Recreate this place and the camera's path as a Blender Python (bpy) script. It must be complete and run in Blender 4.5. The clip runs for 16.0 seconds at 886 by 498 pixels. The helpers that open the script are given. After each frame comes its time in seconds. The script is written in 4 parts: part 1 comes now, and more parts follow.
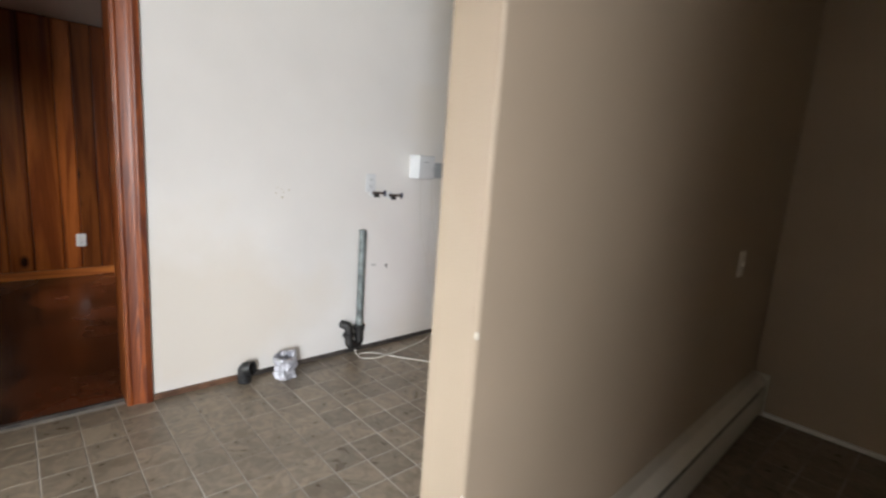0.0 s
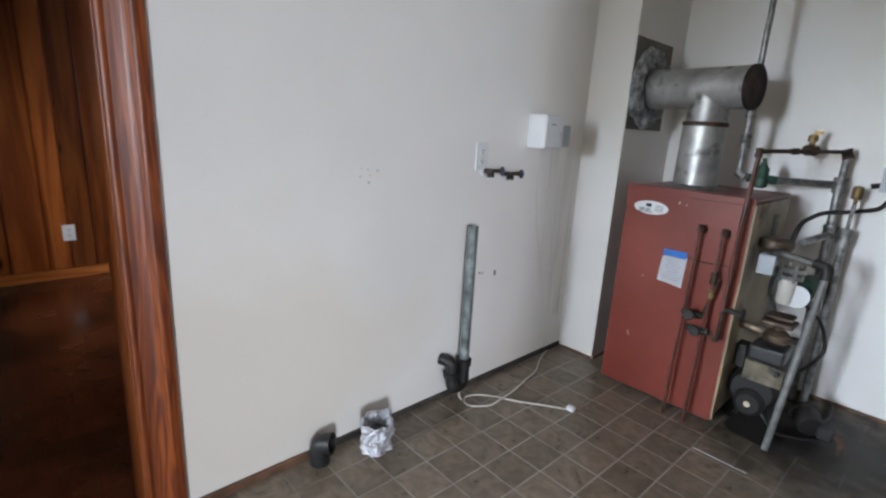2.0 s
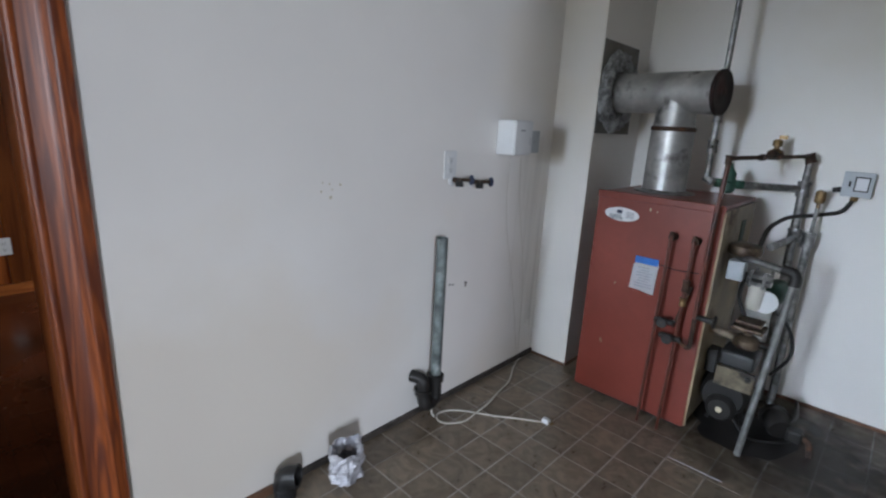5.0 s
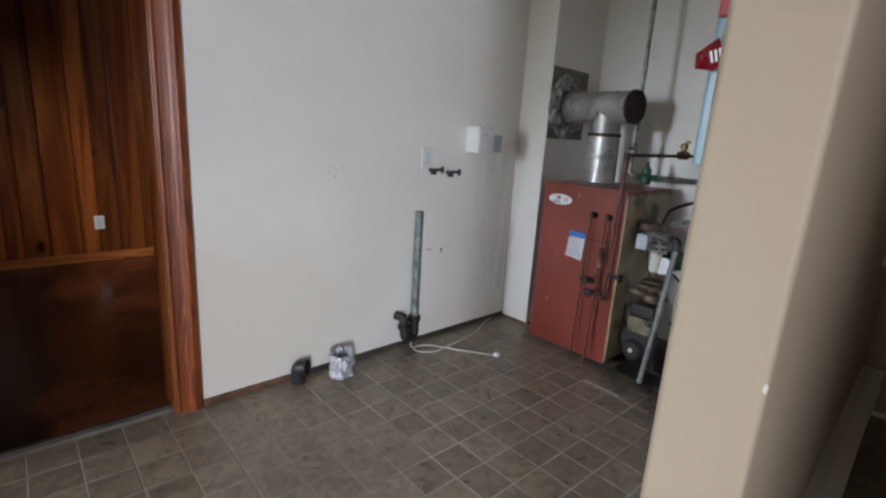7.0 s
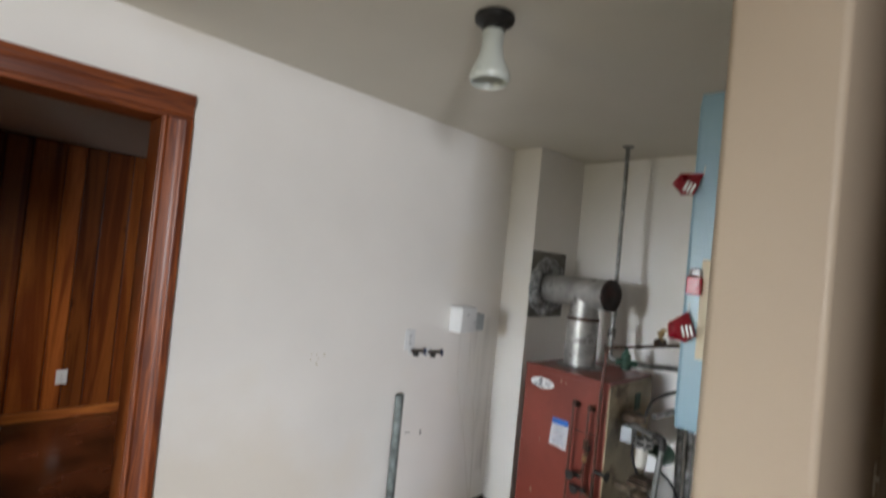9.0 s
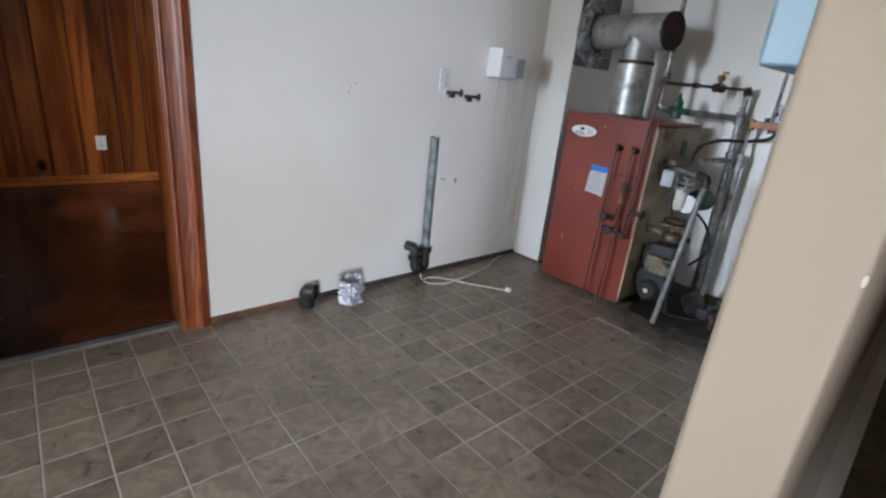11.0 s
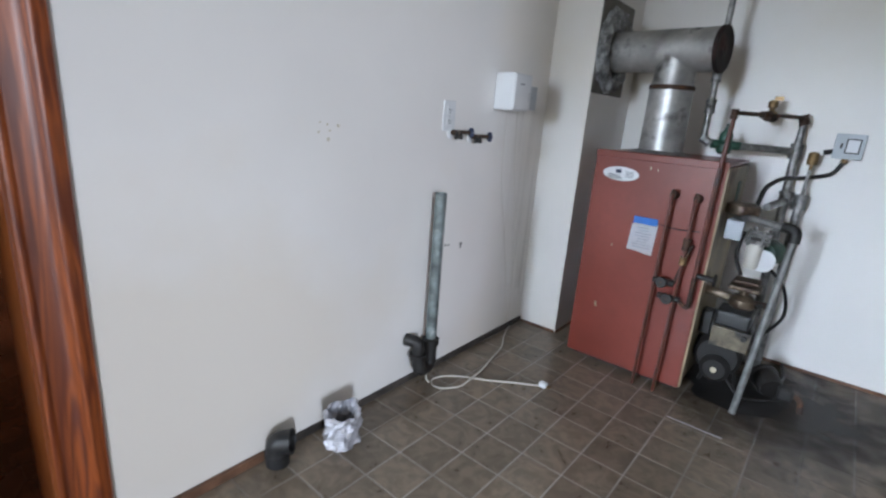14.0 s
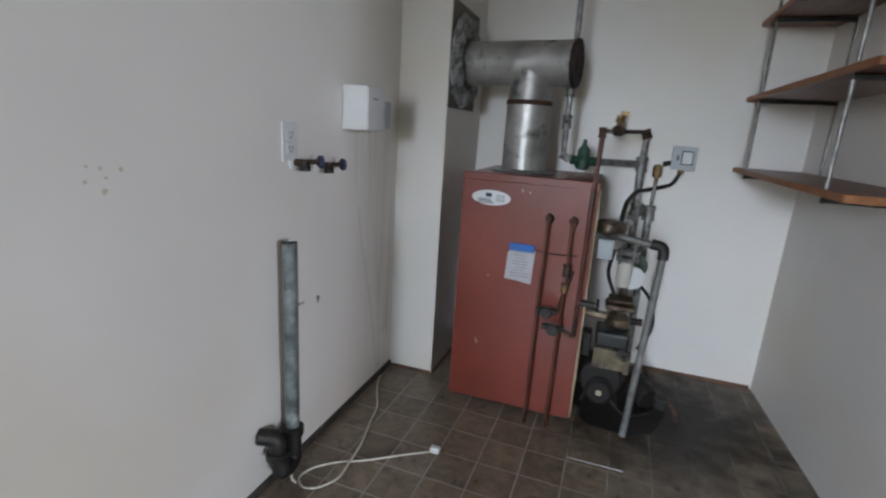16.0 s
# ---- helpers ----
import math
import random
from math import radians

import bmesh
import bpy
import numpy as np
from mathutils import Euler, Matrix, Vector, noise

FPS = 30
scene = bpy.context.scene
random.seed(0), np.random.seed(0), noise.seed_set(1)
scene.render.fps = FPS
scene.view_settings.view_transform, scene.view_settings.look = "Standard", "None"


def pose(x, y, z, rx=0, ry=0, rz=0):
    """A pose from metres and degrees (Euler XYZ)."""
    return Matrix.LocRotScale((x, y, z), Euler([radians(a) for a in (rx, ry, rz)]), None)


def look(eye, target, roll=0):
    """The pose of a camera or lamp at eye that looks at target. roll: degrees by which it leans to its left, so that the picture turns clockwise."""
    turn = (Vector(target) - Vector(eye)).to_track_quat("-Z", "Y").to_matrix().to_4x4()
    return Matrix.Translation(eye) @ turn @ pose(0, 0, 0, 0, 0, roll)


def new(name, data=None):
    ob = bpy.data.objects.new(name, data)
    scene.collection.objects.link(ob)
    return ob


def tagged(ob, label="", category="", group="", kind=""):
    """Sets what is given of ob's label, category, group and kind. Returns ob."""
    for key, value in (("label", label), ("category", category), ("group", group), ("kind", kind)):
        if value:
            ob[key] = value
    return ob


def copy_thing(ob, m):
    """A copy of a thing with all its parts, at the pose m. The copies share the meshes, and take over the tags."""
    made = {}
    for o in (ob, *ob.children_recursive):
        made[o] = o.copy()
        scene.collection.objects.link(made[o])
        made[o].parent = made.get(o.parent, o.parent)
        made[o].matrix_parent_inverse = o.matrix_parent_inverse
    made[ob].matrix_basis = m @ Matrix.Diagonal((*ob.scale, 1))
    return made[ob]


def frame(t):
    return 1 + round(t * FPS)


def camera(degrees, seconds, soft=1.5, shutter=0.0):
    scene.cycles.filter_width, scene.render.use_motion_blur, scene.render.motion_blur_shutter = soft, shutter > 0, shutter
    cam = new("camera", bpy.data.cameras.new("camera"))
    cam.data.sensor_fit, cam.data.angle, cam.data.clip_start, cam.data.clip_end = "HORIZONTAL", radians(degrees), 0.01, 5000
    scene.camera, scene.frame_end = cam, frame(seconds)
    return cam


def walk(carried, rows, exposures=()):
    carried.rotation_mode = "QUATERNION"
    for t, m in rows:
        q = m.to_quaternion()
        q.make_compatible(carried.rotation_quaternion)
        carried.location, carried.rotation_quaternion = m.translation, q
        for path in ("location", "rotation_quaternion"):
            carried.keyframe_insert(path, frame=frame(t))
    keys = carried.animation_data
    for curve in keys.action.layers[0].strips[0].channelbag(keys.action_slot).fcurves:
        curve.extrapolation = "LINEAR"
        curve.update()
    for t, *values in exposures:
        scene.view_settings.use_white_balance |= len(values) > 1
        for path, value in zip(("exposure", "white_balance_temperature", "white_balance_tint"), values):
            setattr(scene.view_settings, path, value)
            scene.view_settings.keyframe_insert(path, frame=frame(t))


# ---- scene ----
cam = camera(84.9, 16.0, soft=2.3, shutter=0.4)
PATH = [
    (0, (1.432, 1.386, 1.284), (2.777, 2.823, 0.93), 4.1),
    (0.5, (1.480, 1.684, 1.279), (2.705, 3.220, 0.907), 5.2),
    (1, (1.563, 1.931, 1.280), (2.688, 3.536, 0.884), 4.4),
    (1.5, (1.548, 2.25, 1.249), (2.766, 3.773, 0.808), 3.5),
    (2, (1.619, 2.537, 1.237), (2.952, 3.944, 0.745), 3.3),
    (2.5, (1.669, 2.698, 1.217), (3.068, 4.028, 0.694), 3.4),
    (3, (1.711, 2.809, 1.201), (3.17, 4.065, 0.659), 3.8),
    (3.5, (1.746, 2.804, 1.202), (3.226, 4.035, 0.659), 3.9),
    (4, (1.753, 2.824, 1.23), (3.276, 4.0, 0.684), 4.0),
    (4.2, (1.759, 2.817, 1.248), (3.278, 4.001, 0.709), 3.5),
    (6.3, (1.395, 2.08, 1.31), (2.66, 3.56, 0.835), 4.9),
    (6.5, (1.364, 2.013, 1.314), (2.657, 3.457, 0.825), 5.1),
    (7, (1.374, 1.858, 1.261), (2.702, 3.279, 0.799), 3.6),
    (7.5, (1.351, 1.839, 1.431), (2.740, 3.264, 1.229), 3.8),
    (8, (1.318, 1.882, 1.645), (2.700, 3.300, 1.909), 5.3),
    (8.5, (1.303, 1.885, 1.715), (2.686, 3.295, 2.029), 6.0),
    (9, (1.357, 1.897, 1.587), (2.750, 3.331, 1.635), 5.6),
    (9.5, (1.34, 1.9, 1.415), (2.728, 3.32, 1.165), 5.4),
    (10, (1.413, 1.906, 1.223), (2.739, 3.298, 0.669), 5.6),
    (10.2, (1.40, 1.88, 1.19), (2.70, 3.235, 0.51), 5.9),
    (12.3, (1.381, 2.243, 1.109), (2.646, 3.66, 0.484), 6.2),
    (12.5, (1.42, 2.311, 1.114), (2.683, 3.73, 0.486), 6.0),
    (13, (1.518, 2.469, 1.118), (2.793, 3.874, 0.486), 5.3),
    (13.5, (1.592, 2.596, 1.15), (2.949, 3.935, 0.543), 4.0),
    (14, (1.649, 2.756, 1.133), (3.163, 3.944, 0.588), 4.4),
    (14.5, (1.769, 2.831, 1.161), (3.354, 3.941, 0.656), 4.7),
    (15, (1.879, 2.956, 1.198), (3.565, 3.907, 0.693), 4.2),
    (15.5, (1.913, 3.041, 1.186), (3.694, 3.812, 0.701), 3.8),
    (16, (1.932, 3.06, 1.187), (3.773, 3.673, 0.702), 3.6),
]
EXPOSURE = [(0, -0.4, 6550), (0.5, -0.92, 6450), (1, -0.92, 6400), (2, -0.85, 6050), (3, -0.92, 5900), (4, -1.2, 5850), (6.5, -1.2, 6000), (7.5, -0.88, 6400), (8.5, -0.75, 6700), (9.5, -1.0, 6250), (10.2, -1.0, 5950), (12.3, -0.55, 5950), (13.5, -0.62, 5800), (14.5, -1.05, 5850), (15.5, -1.35, 6000), (16, -1.35, 6150)]
walk(cam, [(t, look(eye, target, roll)) for t, eye, target, roll in PATH], EXPOSURE)

# ---- light ----
world = bpy.data.worlds.new("world")
scene.world = world
world.use_nodes = True
wn = world.node_tree.nodes
sky = wn.new("ShaderNodeTexSky")
sky.sky_type, sky.sun_disc = "NISHITA", False
sky.sun_elevation, sky.sun_rotation = radians(40), radians(200)
world.node_tree.links.new(sky.outputs[0], wn["Background"].inputs[0])
wn["Background"].inputs[1].default_value = 0.12


def area_lamp(name, at, target, width, height, power, colour, spread):
    data = bpy.data.lights.new(name, "AREA")
    data.shape, data.size, data.size_y, data.energy, data.color = "RECTANGLE", width, height, power, colour
    data.spread = radians(spread)
    ob = new(name, data)
    ob.matrix_world = look(at, target)
    return tagged(ob, "area lamp set in a window opening as daylight", "daylight", kind="structure")


# daylight in the openings: the laundry window (sky light falling in, light thrown up from the ground outside),
# an added lamp at an unseen entry window behind the walker, the pine room's window
area_lamp("window_daylight", (-2.46, 3.52, 1.70), (4.54, 2.66, 0.0), 0.68, 0.75, 29, (0.82, 0.90, 1.0), 38)
area_lamp("ground_daylight", (-2.46, 3.52, 1.0), (0.0, 3.3, 2.1), 0.68, 0.5, 42, (1.0, 0.95, 0.66), 170)
area_lamp("window_daylight", (-0.75, -1.2, 1.45), (1.1, 2.0, -0.7), 0.65, 1.3, 375, (0.90, 0.94, 1.0), 170)
area_lamp("window_daylight", (0.97, 5.41, 1.4), (2.15, 6.6, 0.2), 0.5, 0.9, 11, (1.0, 0.93, 0.84), 90)


# ---- materials ----
def surface(name, colour, rough=0.6, metal=0.0, mottle=0.12, size=3.0, fine=90.0, bump=0.05, tint=None, tint_size=1.2, tint_at=0.6, spread=0.0, coat=0.0, swirl=0.0, whole=False):
    """A worn surface: broad mottling, fine grain with relief, patches of a second colour, and a tone of its own for each piece."""
    m = bpy.data.materials.new(name)
    m.use_nodes = True
    nt = m.node_tree
    b = nt.nodes["Principled BSDF"]
    at = nt.nodes.new("ShaderNodeNewGeometry").outputs["Position"] if whole else nt.nodes.new("ShaderNodeTexCoord").outputs["Object"]

    def noise_of(scale, detail, seed):
        n = nt.nodes.new("ShaderNodeTexNoise")
        n.noise_dimensions = "4D"
        n.inputs["Scale"].default_value, n.inputs["Detail"].default_value, n.inputs["W"].default_value = scale, detail, seed
        n.inputs["Distortion"].default_value = swirl if detail == 4 else 0.0
        nt.links.new(at, n.inputs["Vector"])
        return n.outputs["Fac"]

    def mapped(value, a0, a1, b0, b1):
        n = nt.nodes.new("ShaderNodeMapRange")
        for key, v in zip(("From Min", "From Max", "To Min", "To Max"), (a0, a1, b0, b1)):
            n.inputs[key].default_value = v
        nt.links.new(value, n.inputs["Value"])
        return n.outputs["Result"]

    def mixed(fac, a, c, blend="MIX"):
        n = nt.nodes.new("ShaderNodeMix")
        n.data_type, n.blend_type = "RGBA", blend
        for sock, v in ((n.inputs["Factor"], fac), (n.inputs["A"], a), (n.inputs["B"], c)):
            if isinstance(v, (tuple, float, int)):
                sock.default_value = v if not isinstance(v, tuple) else (*v, 1)
            else:
                nt.links.new(v, sock)
        return n.outputs["Result"]

    if spread:
        both = nt.nodes.new("ShaderNodeMath")
        both.operation = "ADD"
        nt.links.new(nt.nodes.new("ShaderNodeObjectInfo").outputs["Random"], both.inputs[0])
        nt.links.new(nt.nodes.new("ShaderNodeNewGeometry").outputs["Random Per Island"], both.inputs[1])
        wrap = nt.nodes.new("ShaderNodeMath")
        wrap.operation = "FRACT"
        nt.links.new(both.outputs[0], wrap.inputs[0])
        info = wrap.outputs[0]
        shift = nt.nodes.new("ShaderNodeVectorMath")
        shift.operation = "MULTIPLY_ADD"
        nt.links.new(info, shift.inputs[0])
        shift.inputs[1].default_value = (37.0, 53.0, 29.0)
        nt.links.new(at, shift.inputs[2])
        at = shift.outputs[0]
    low, grain = noise_of(size, 4, 1.0), noise_of(fine, 3, 5.0)
    dark = tuple(c * (1 - 2 * mottle) for c in colour)
    light = tuple(min(1, c * (1 + 1.2 * mottle)) for c in colour)
    out = mixed(mapped(low, 0.4, 0.6, 0, 1) if swirl else mapped(low, 0.3, 0.7, 0, 1), dark, light)
    out = mixed(mapped(grain, 0.35, 0.7, 0, 0.35 * min(1, mottle * 4)), out, dark)
    if tint:
        out = mixed(mapped(noise_of(tint_size, 5, 9.0), tint_at, tint_at + 0.12, 0, 1), out, tint)
    if spread:
        tone = nt.nodes.new("ShaderNodeCombineColor")
        for key in ("Red", "Green", "Blue"):
            nt.links.new(mapped(info, 0, 1, 1 - spread, 1 + spread), tone.inputs[key])
        out = mixed(1.0, out, tone.outputs["Color"], "MULTIPLY")
    nt.links.new(out, b.inputs["Base Color"])
    nt.links.new(mapped(low, 0.25, 0.75, max(0.02, rough - 0.1), min(1, rough + 0.1)), b.inputs["Roughness"])
    b.inputs["Metallic"].default_value, b.inputs["Coat Weight"].default_value = metal, coat
    if bump:
        n = nt.nodes.new("ShaderNodeBump")
        n.inputs["Strength"].default_value, n.inputs["Distance"].default_value = bump, 0.004
        nt.links.new(grain, n.inputs["Height"])
        nt.links.new(n.outputs["Normal"], b.inputs["Normal"])
    return m


def wood(name, pale, deep, axis="Z", rough=0.3, spread=0.25, knots=True, coat=0.3, across=9.0, rings_per=42.0, fibres=0.5, along_grain=0.10, swirl=1.6):
    """Planed softwood: bands of grain along one axis, fibres, and a few dark knots."""
    m = bpy.data.materials.new(name)
    m.use_nodes = True
    nt = m.node_tree
    link = nt.links.new
    b = nt.nodes["Principled BSDF"]
    at = nt.nodes.new("ShaderNodeTexCoord").outputs["Object"]
    info = nt.nodes.new("ShaderNodeObjectInfo").outputs["Random"]
    shift = nt.nodes.new("ShaderNodeVectorMath")
    shift.operation = "MULTIPLY_ADD"
    link(info, shift.inputs[0])
    shift.inputs[1].default_value = (7.0, 5.0, 9.0)
    link(at, shift.inputs[2])
    stretch = nt.nodes.new("ShaderNodeMapping")
    stretch.inputs["Scale"].default_value = [along_grain if a == axis else 1.0 for a in "XYZ"]
    link(shift.outputs[0], stretch.inputs["Vector"])
    band = nt.nodes.new("ShaderNodeTexNoise")
    band.inputs["Scale"].default_value, band.inputs["Detail"].default_value, band.inputs["Distortion"].default_value = across, 3, swirl
    link(stretch.outputs[0], band.inputs["Vector"])
    rings = nt.nodes.new("ShaderNodeMath")
    rings.operation = "MULTIPLY"
    link(band.outputs["Fac"], rings.inputs[0])
    rings.inputs[1].default_value = rings_per
    wave = nt.nodes.new("ShaderNodeMath")
    wave.operation = "SINE"
    link(rings.outputs[0], wave.inputs[0])
    fibre = nt.nodes.new("ShaderNodeTexNoise")
    fibre.inputs["Scale"].default_value, fibre.inputs["Detail"].default_value = 120, 3
    link(stretch.outputs[0], fibre.inputs["Vector"])
    ramp = nt.nodes.new("ShaderNodeMapRange")
    ramp.inputs["From Min"].default_value, ramp.inputs["From Max"].default_value = -1.0, 1.2
    link(wave.outputs[0], ramp.inputs["Value"])

    def mixed(fac, a, c, blend="MIX"):
        n = nt.nodes.new("ShaderNodeMix")
        n.data_type, n.blend_type = "RGBA", blend
        for sock, v in ((n.inputs["Factor"], fac), (n.inputs["A"], a), (n.inputs["B"], c)):
            if isinstance(v, (tuple, float, int)):
                sock.default_value = v if not isinstance(v, tuple) else (*v, 1)
            else:
                link(v, sock)
        return n.outputs["Result"]

    out = mixed(ramp.outputs[0], pale, deep)
    fib = nt.nodes.new("ShaderNodeMapRange")
    fib.inputs["From Min"].default_value, fib.inputs["From Max"].default_value, fib.inputs["To Max"].default_value = 0.45, 0.75, fibres
    link(fibre.outputs["Fac"], fib.inputs["Value"])
    out = mixed(fib.outputs[0], out, tuple(c * 0.55 for c in deep))
    if knots:
        squash = nt.nodes.new("ShaderNodeMapping")
        squash.inputs["Scale"].default_value = [0.55 if a == axis else 1.0 for a in "XYZ"]
        link(shift.outputs[0], squash.inputs["Vector"])
        cell = nt.nodes.new("ShaderNodeTexVoronoi")
        cell.inputs["Scale"].default_value = 4.2
        link(squash.outputs[0], cell.inputs["Vector"])
        near = nt.nodes.new("ShaderNodeMapRange")
        near.inputs["From Min"].default_value, near.inputs["From Max"].default_value = 0.17, 0.08
        link(cell.outputs["Distance"], near.inputs["Value"])
        out = mixed(near.outputs[0], out, tuple(c * 0.22 for c in deep))
    tone = nt.nodes.new("ShaderNodeMapRange")
    tone.inputs["To Min"].default_value, tone.inputs["To Max"].default_value = 1 - spread, 1 + spread
    link(info, tone.inputs["Value"])
    grey = nt.nodes.new("ShaderNodeCombineColor")
    for key in ("Red", "Green", "Blue"):
        link(tone.outputs[0], grey.inputs[key])
    out = mixed(1.0, out, grey.outputs["Color"], "MULTIPLY")
    link(out, b.inputs["Base Color"])
    b.inputs["Roughness"].default_value, b.inputs["Coat Weight"].default_value, b.inputs["Coat Roughness"].default_value = rough, coat, 0.22
    n = nt.nodes.new("ShaderNodeBump")
    n.inputs["Strength"].default_value, n.inputs["Distance"].default_value = 0.12, 0.002
    link(fibre.outputs["Fac"], n.inputs["Height"])
    link(n.outputs["Normal"], b.inputs["Normal"])
    return m


WHITE = surface("white_wall_paint", (0.80, 0.775, 0.745), 0.40, mottle=0.04, size=1.3, fine=110, bump=0.07, tint=(0.765, 0.715, 0.645), tint_size=0.9, tint_at=0.52)
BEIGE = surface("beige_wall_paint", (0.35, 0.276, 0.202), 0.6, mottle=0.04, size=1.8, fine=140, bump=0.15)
CEIL = surface("ceiling_paint", (0.68, 0.65, 0.58), 0.75, mottle=0.04, size=1.2, fine=160, bump=0.15)
TILE = surface("vinyl_tile", (0.190, 0.150, 0.108), 0.34, mottle=0.13, size=10, fine=55, bump=0.06, tint=(0.138, 0.104, 0.072), tint_size=13, tint_at=0.54, spread=0.17, swirl=2.4)
GROUT = surface("vinyl_joint", (0.37, 0.345, 0.31), 0.42, mottle=0.2, size=5, bump=0.05, tint=(0.17, 0.145, 0.12), tint_size=1.6, tint_at=0.5)
PANEL = wood("pine_panelling", (0.265, 0.077, 0.016), (0.115, 0.026, 0.006), "Z", 0.22, 0.45, across=5.0, rings_per=20.0, fibres=0.25, along_grain=0.07, swirl=0.8)
CASING = wood("pine_casing", (0.25, 0.058, 0.009), (0.095, 0.017, 0.004), "Z", 0.40, 0.12, knots=False, coat=0.05, across=12, rings_per=44.0, fibres=0.5, along_grain=0.06, swirl=1.6)
CASING_X = wood("pine_casing_level", (0.25, 0.058, 0.009), (0.095, 0.017, 0.004), "X", 0.40, 0.12, knots=False, coat=0.05, across=12, rings_per=44.0, fibres=0.5, along_grain=0.06, swirl=1.6)
LINING = wood("pine_lining", (0.21, 0.058, 0.013), (0.10, 0.022, 0.006), "Z", 0.3, 0.1, knots=False, along_grain=0.055, swirl=0.8)
PLANK = surface("stained_floorboard", (0.115, 0.034, 0.014), 0.24, mottle=0.28, size=2.2, fine=60, bump=0.03, tint=(0.03, 0.012, 0.006), tint_size=1.6, tint_at=0.54, whole=True)
SKIRT = wood("pine_skirting", (0.42, 0.14, 0.03), (0.22, 0.055, 0.012), "X", 0.3, 0.1, knots=False, along_grain=0.055, swirl=0.8)
STRIP = surface("brown_strip", (0.16, 0.08, 0.045), 0.6, mottle=0.3, size=12)
GAP = surface("dark_strip", (0.055, 0.045, 0.038), 0.8, mottle=0.4, size=14)
RED = surface("red_enamel", (0.20, 0.038, 0.024), 0.36, mottle=0.14, size=3, fine=50, bump=0.05, tint=(0.15, 0.029, 0.020), tint_size=2.2, tint_at=0.55, coat=0.08)
REDPIPE = surface("brown_painted_pipe", (0.105, 0.028, 0.016), 0.42, mottle=0.3, size=20, tint=(0.035, 0.016, 0.011), tint_size=14, tint_at=0.54)
CREAM = surface("cream_enamel", (0.36, 0.29, 0.18), 0.5, mottle=0.25, size=5, tint=(0.10, 0.062, 0.034), tint_size=6, tint_at=0.56)
ALU = surface("flue_metal", (0.52, 0.515, 0.50), 0.43, 0.72, mottle=0.24, size=6, fine=40, bump=0.14, tint=(0.13, 0.125, 0.12), tint_size=11, tint_at=0.575)
GALV = surface("galvanised_steel", (0.33, 0.33, 0.325), 0.40, 0.8, mottle=0.34, size=25, fine=90, bump=0.1, tint=(0.12, 0.115, 0.105), tint_size=16, tint_at=0.55)
ZINC = surface("painted_zinc_pipe", (0.20, 0.23, 0.228), 0.5, 0.3, mottle=0.35, size=18, fine=70, bump=0.1, tint=(0.48, 0.49, 0.48), tint_size=20, tint_at=0.62)
IRON = surface("black_iron", (0.022, 0.02, 0.019), 0.5, 0.2, mottle=0.4, size=20, bump=0.1)
RUSTY = surface("rusty_iron", (0.07, 0.038, 0.024), 0.7, 0.3, mottle=0.5, size=22, bump=0.15, tint=(0.16, 0.065, 0.03), tint_size=20, tint_at=0.58)
BRASS = surface("dull_brass", (0.27, 0.185, 0.09), 0.42, 0.9, mottle=0.3, size=30)
BRONZE = surface("bronze_pump", (0.17, 0.125, 0.085), 0.42, 0.6, mottle=0.45, size=18, tint=(0.05, 0.03, 0.02), tint_size=16, tint_at=0.5)
SMEARED = surface("oil_smeared_enamel", (0.18, 0.145, 0.092), 0.45, mottle=0.35, size=14, tint=(0.02, 0.015, 0.011), tint_size=9, tint_at=0.47)
COPPER = surface("tarnished_copper", (0.34, 0.27, 0.20), 0.4, 0.8, mottle=0.3, size=25)
GREEN = surface("green_cast_iron", (0.025, 0.075, 0.05), 0.45, mottle=0.25, size=20)
BLACK = surface("black_plastic", (0.014, 0.014, 0.015), 0.46, mottle=0.25, size=15)
MASTIC = surface("grey_mastic", (0.37, 0.38, 0.39), 0.55, mottle=0.4, size=25, fine=60, bump=0.4, tint=(0.10, 0.10, 0.105), tint_size=22, tint_at=0.58)
CEMENT = surface("bare_plaster", (0.20, 0.19, 0.175), 0.85, mottle=0.2, size=8, bump=0.2)
SOOT = surface("sooty_cap", (0.020, 0.011, 0.010), 0.75, 0.2, mottle=0.5, size=16, tint=(0.042, 0.013, 0.011), tint_size=8, tint_at=0.52)
FOIL = surface("aluminium_foil", (0.50, 0.50, 0.54), 0.5, 0.6, mottle=0.16, size=30, bump=0.3, fine=50)
PLASTIC = surface("white_plastic", (0.68, 0.69, 0.70), 0.4, mottle=0.03, size=10)
IVORY = surface("ivory_plastic", (0.64, 0.61, 0.54), 0.4, mottle=0.04, size=10)
GREYBOX = surface("grey_plastic", (0.42, 0.45, 0.48), 0.4, mottle=0.08, size=10)
CORD = surface("cream_cord", (0.58, 0.55, 0.48), 0.5, mottle=0.08, size=12)
PAPER = surface("paper", (0.84, 0.85, 0.88), 0.8, mottle=0.03, size=10)
CARD = surface("buff_card", (0.60, 0.52, 0.38), 0.7, mottle=0.05, size=6)
FAINT = surface("faint_print", (0.55, 0.57, 0.63), 0.8, mottle=0.1, size=30)
INK = surface("grey_ink", (0.30, 0.31, 0.34), 0.8, mottle=0.1, size=30)
NAVY = surface("navy_ink", (0.025, 0.035, 0.07), 0.6, mottle=0.1, size=30)
TAPE = surface("blue_tape", (0.035, 0.16, 0.52), 0.6, mottle=0.1, size=20)
TAG = surface("red_plastic_tag", (0.42, 0.012, 0.03), 0.3, mottle=0.15, size=14, coat=0.3)
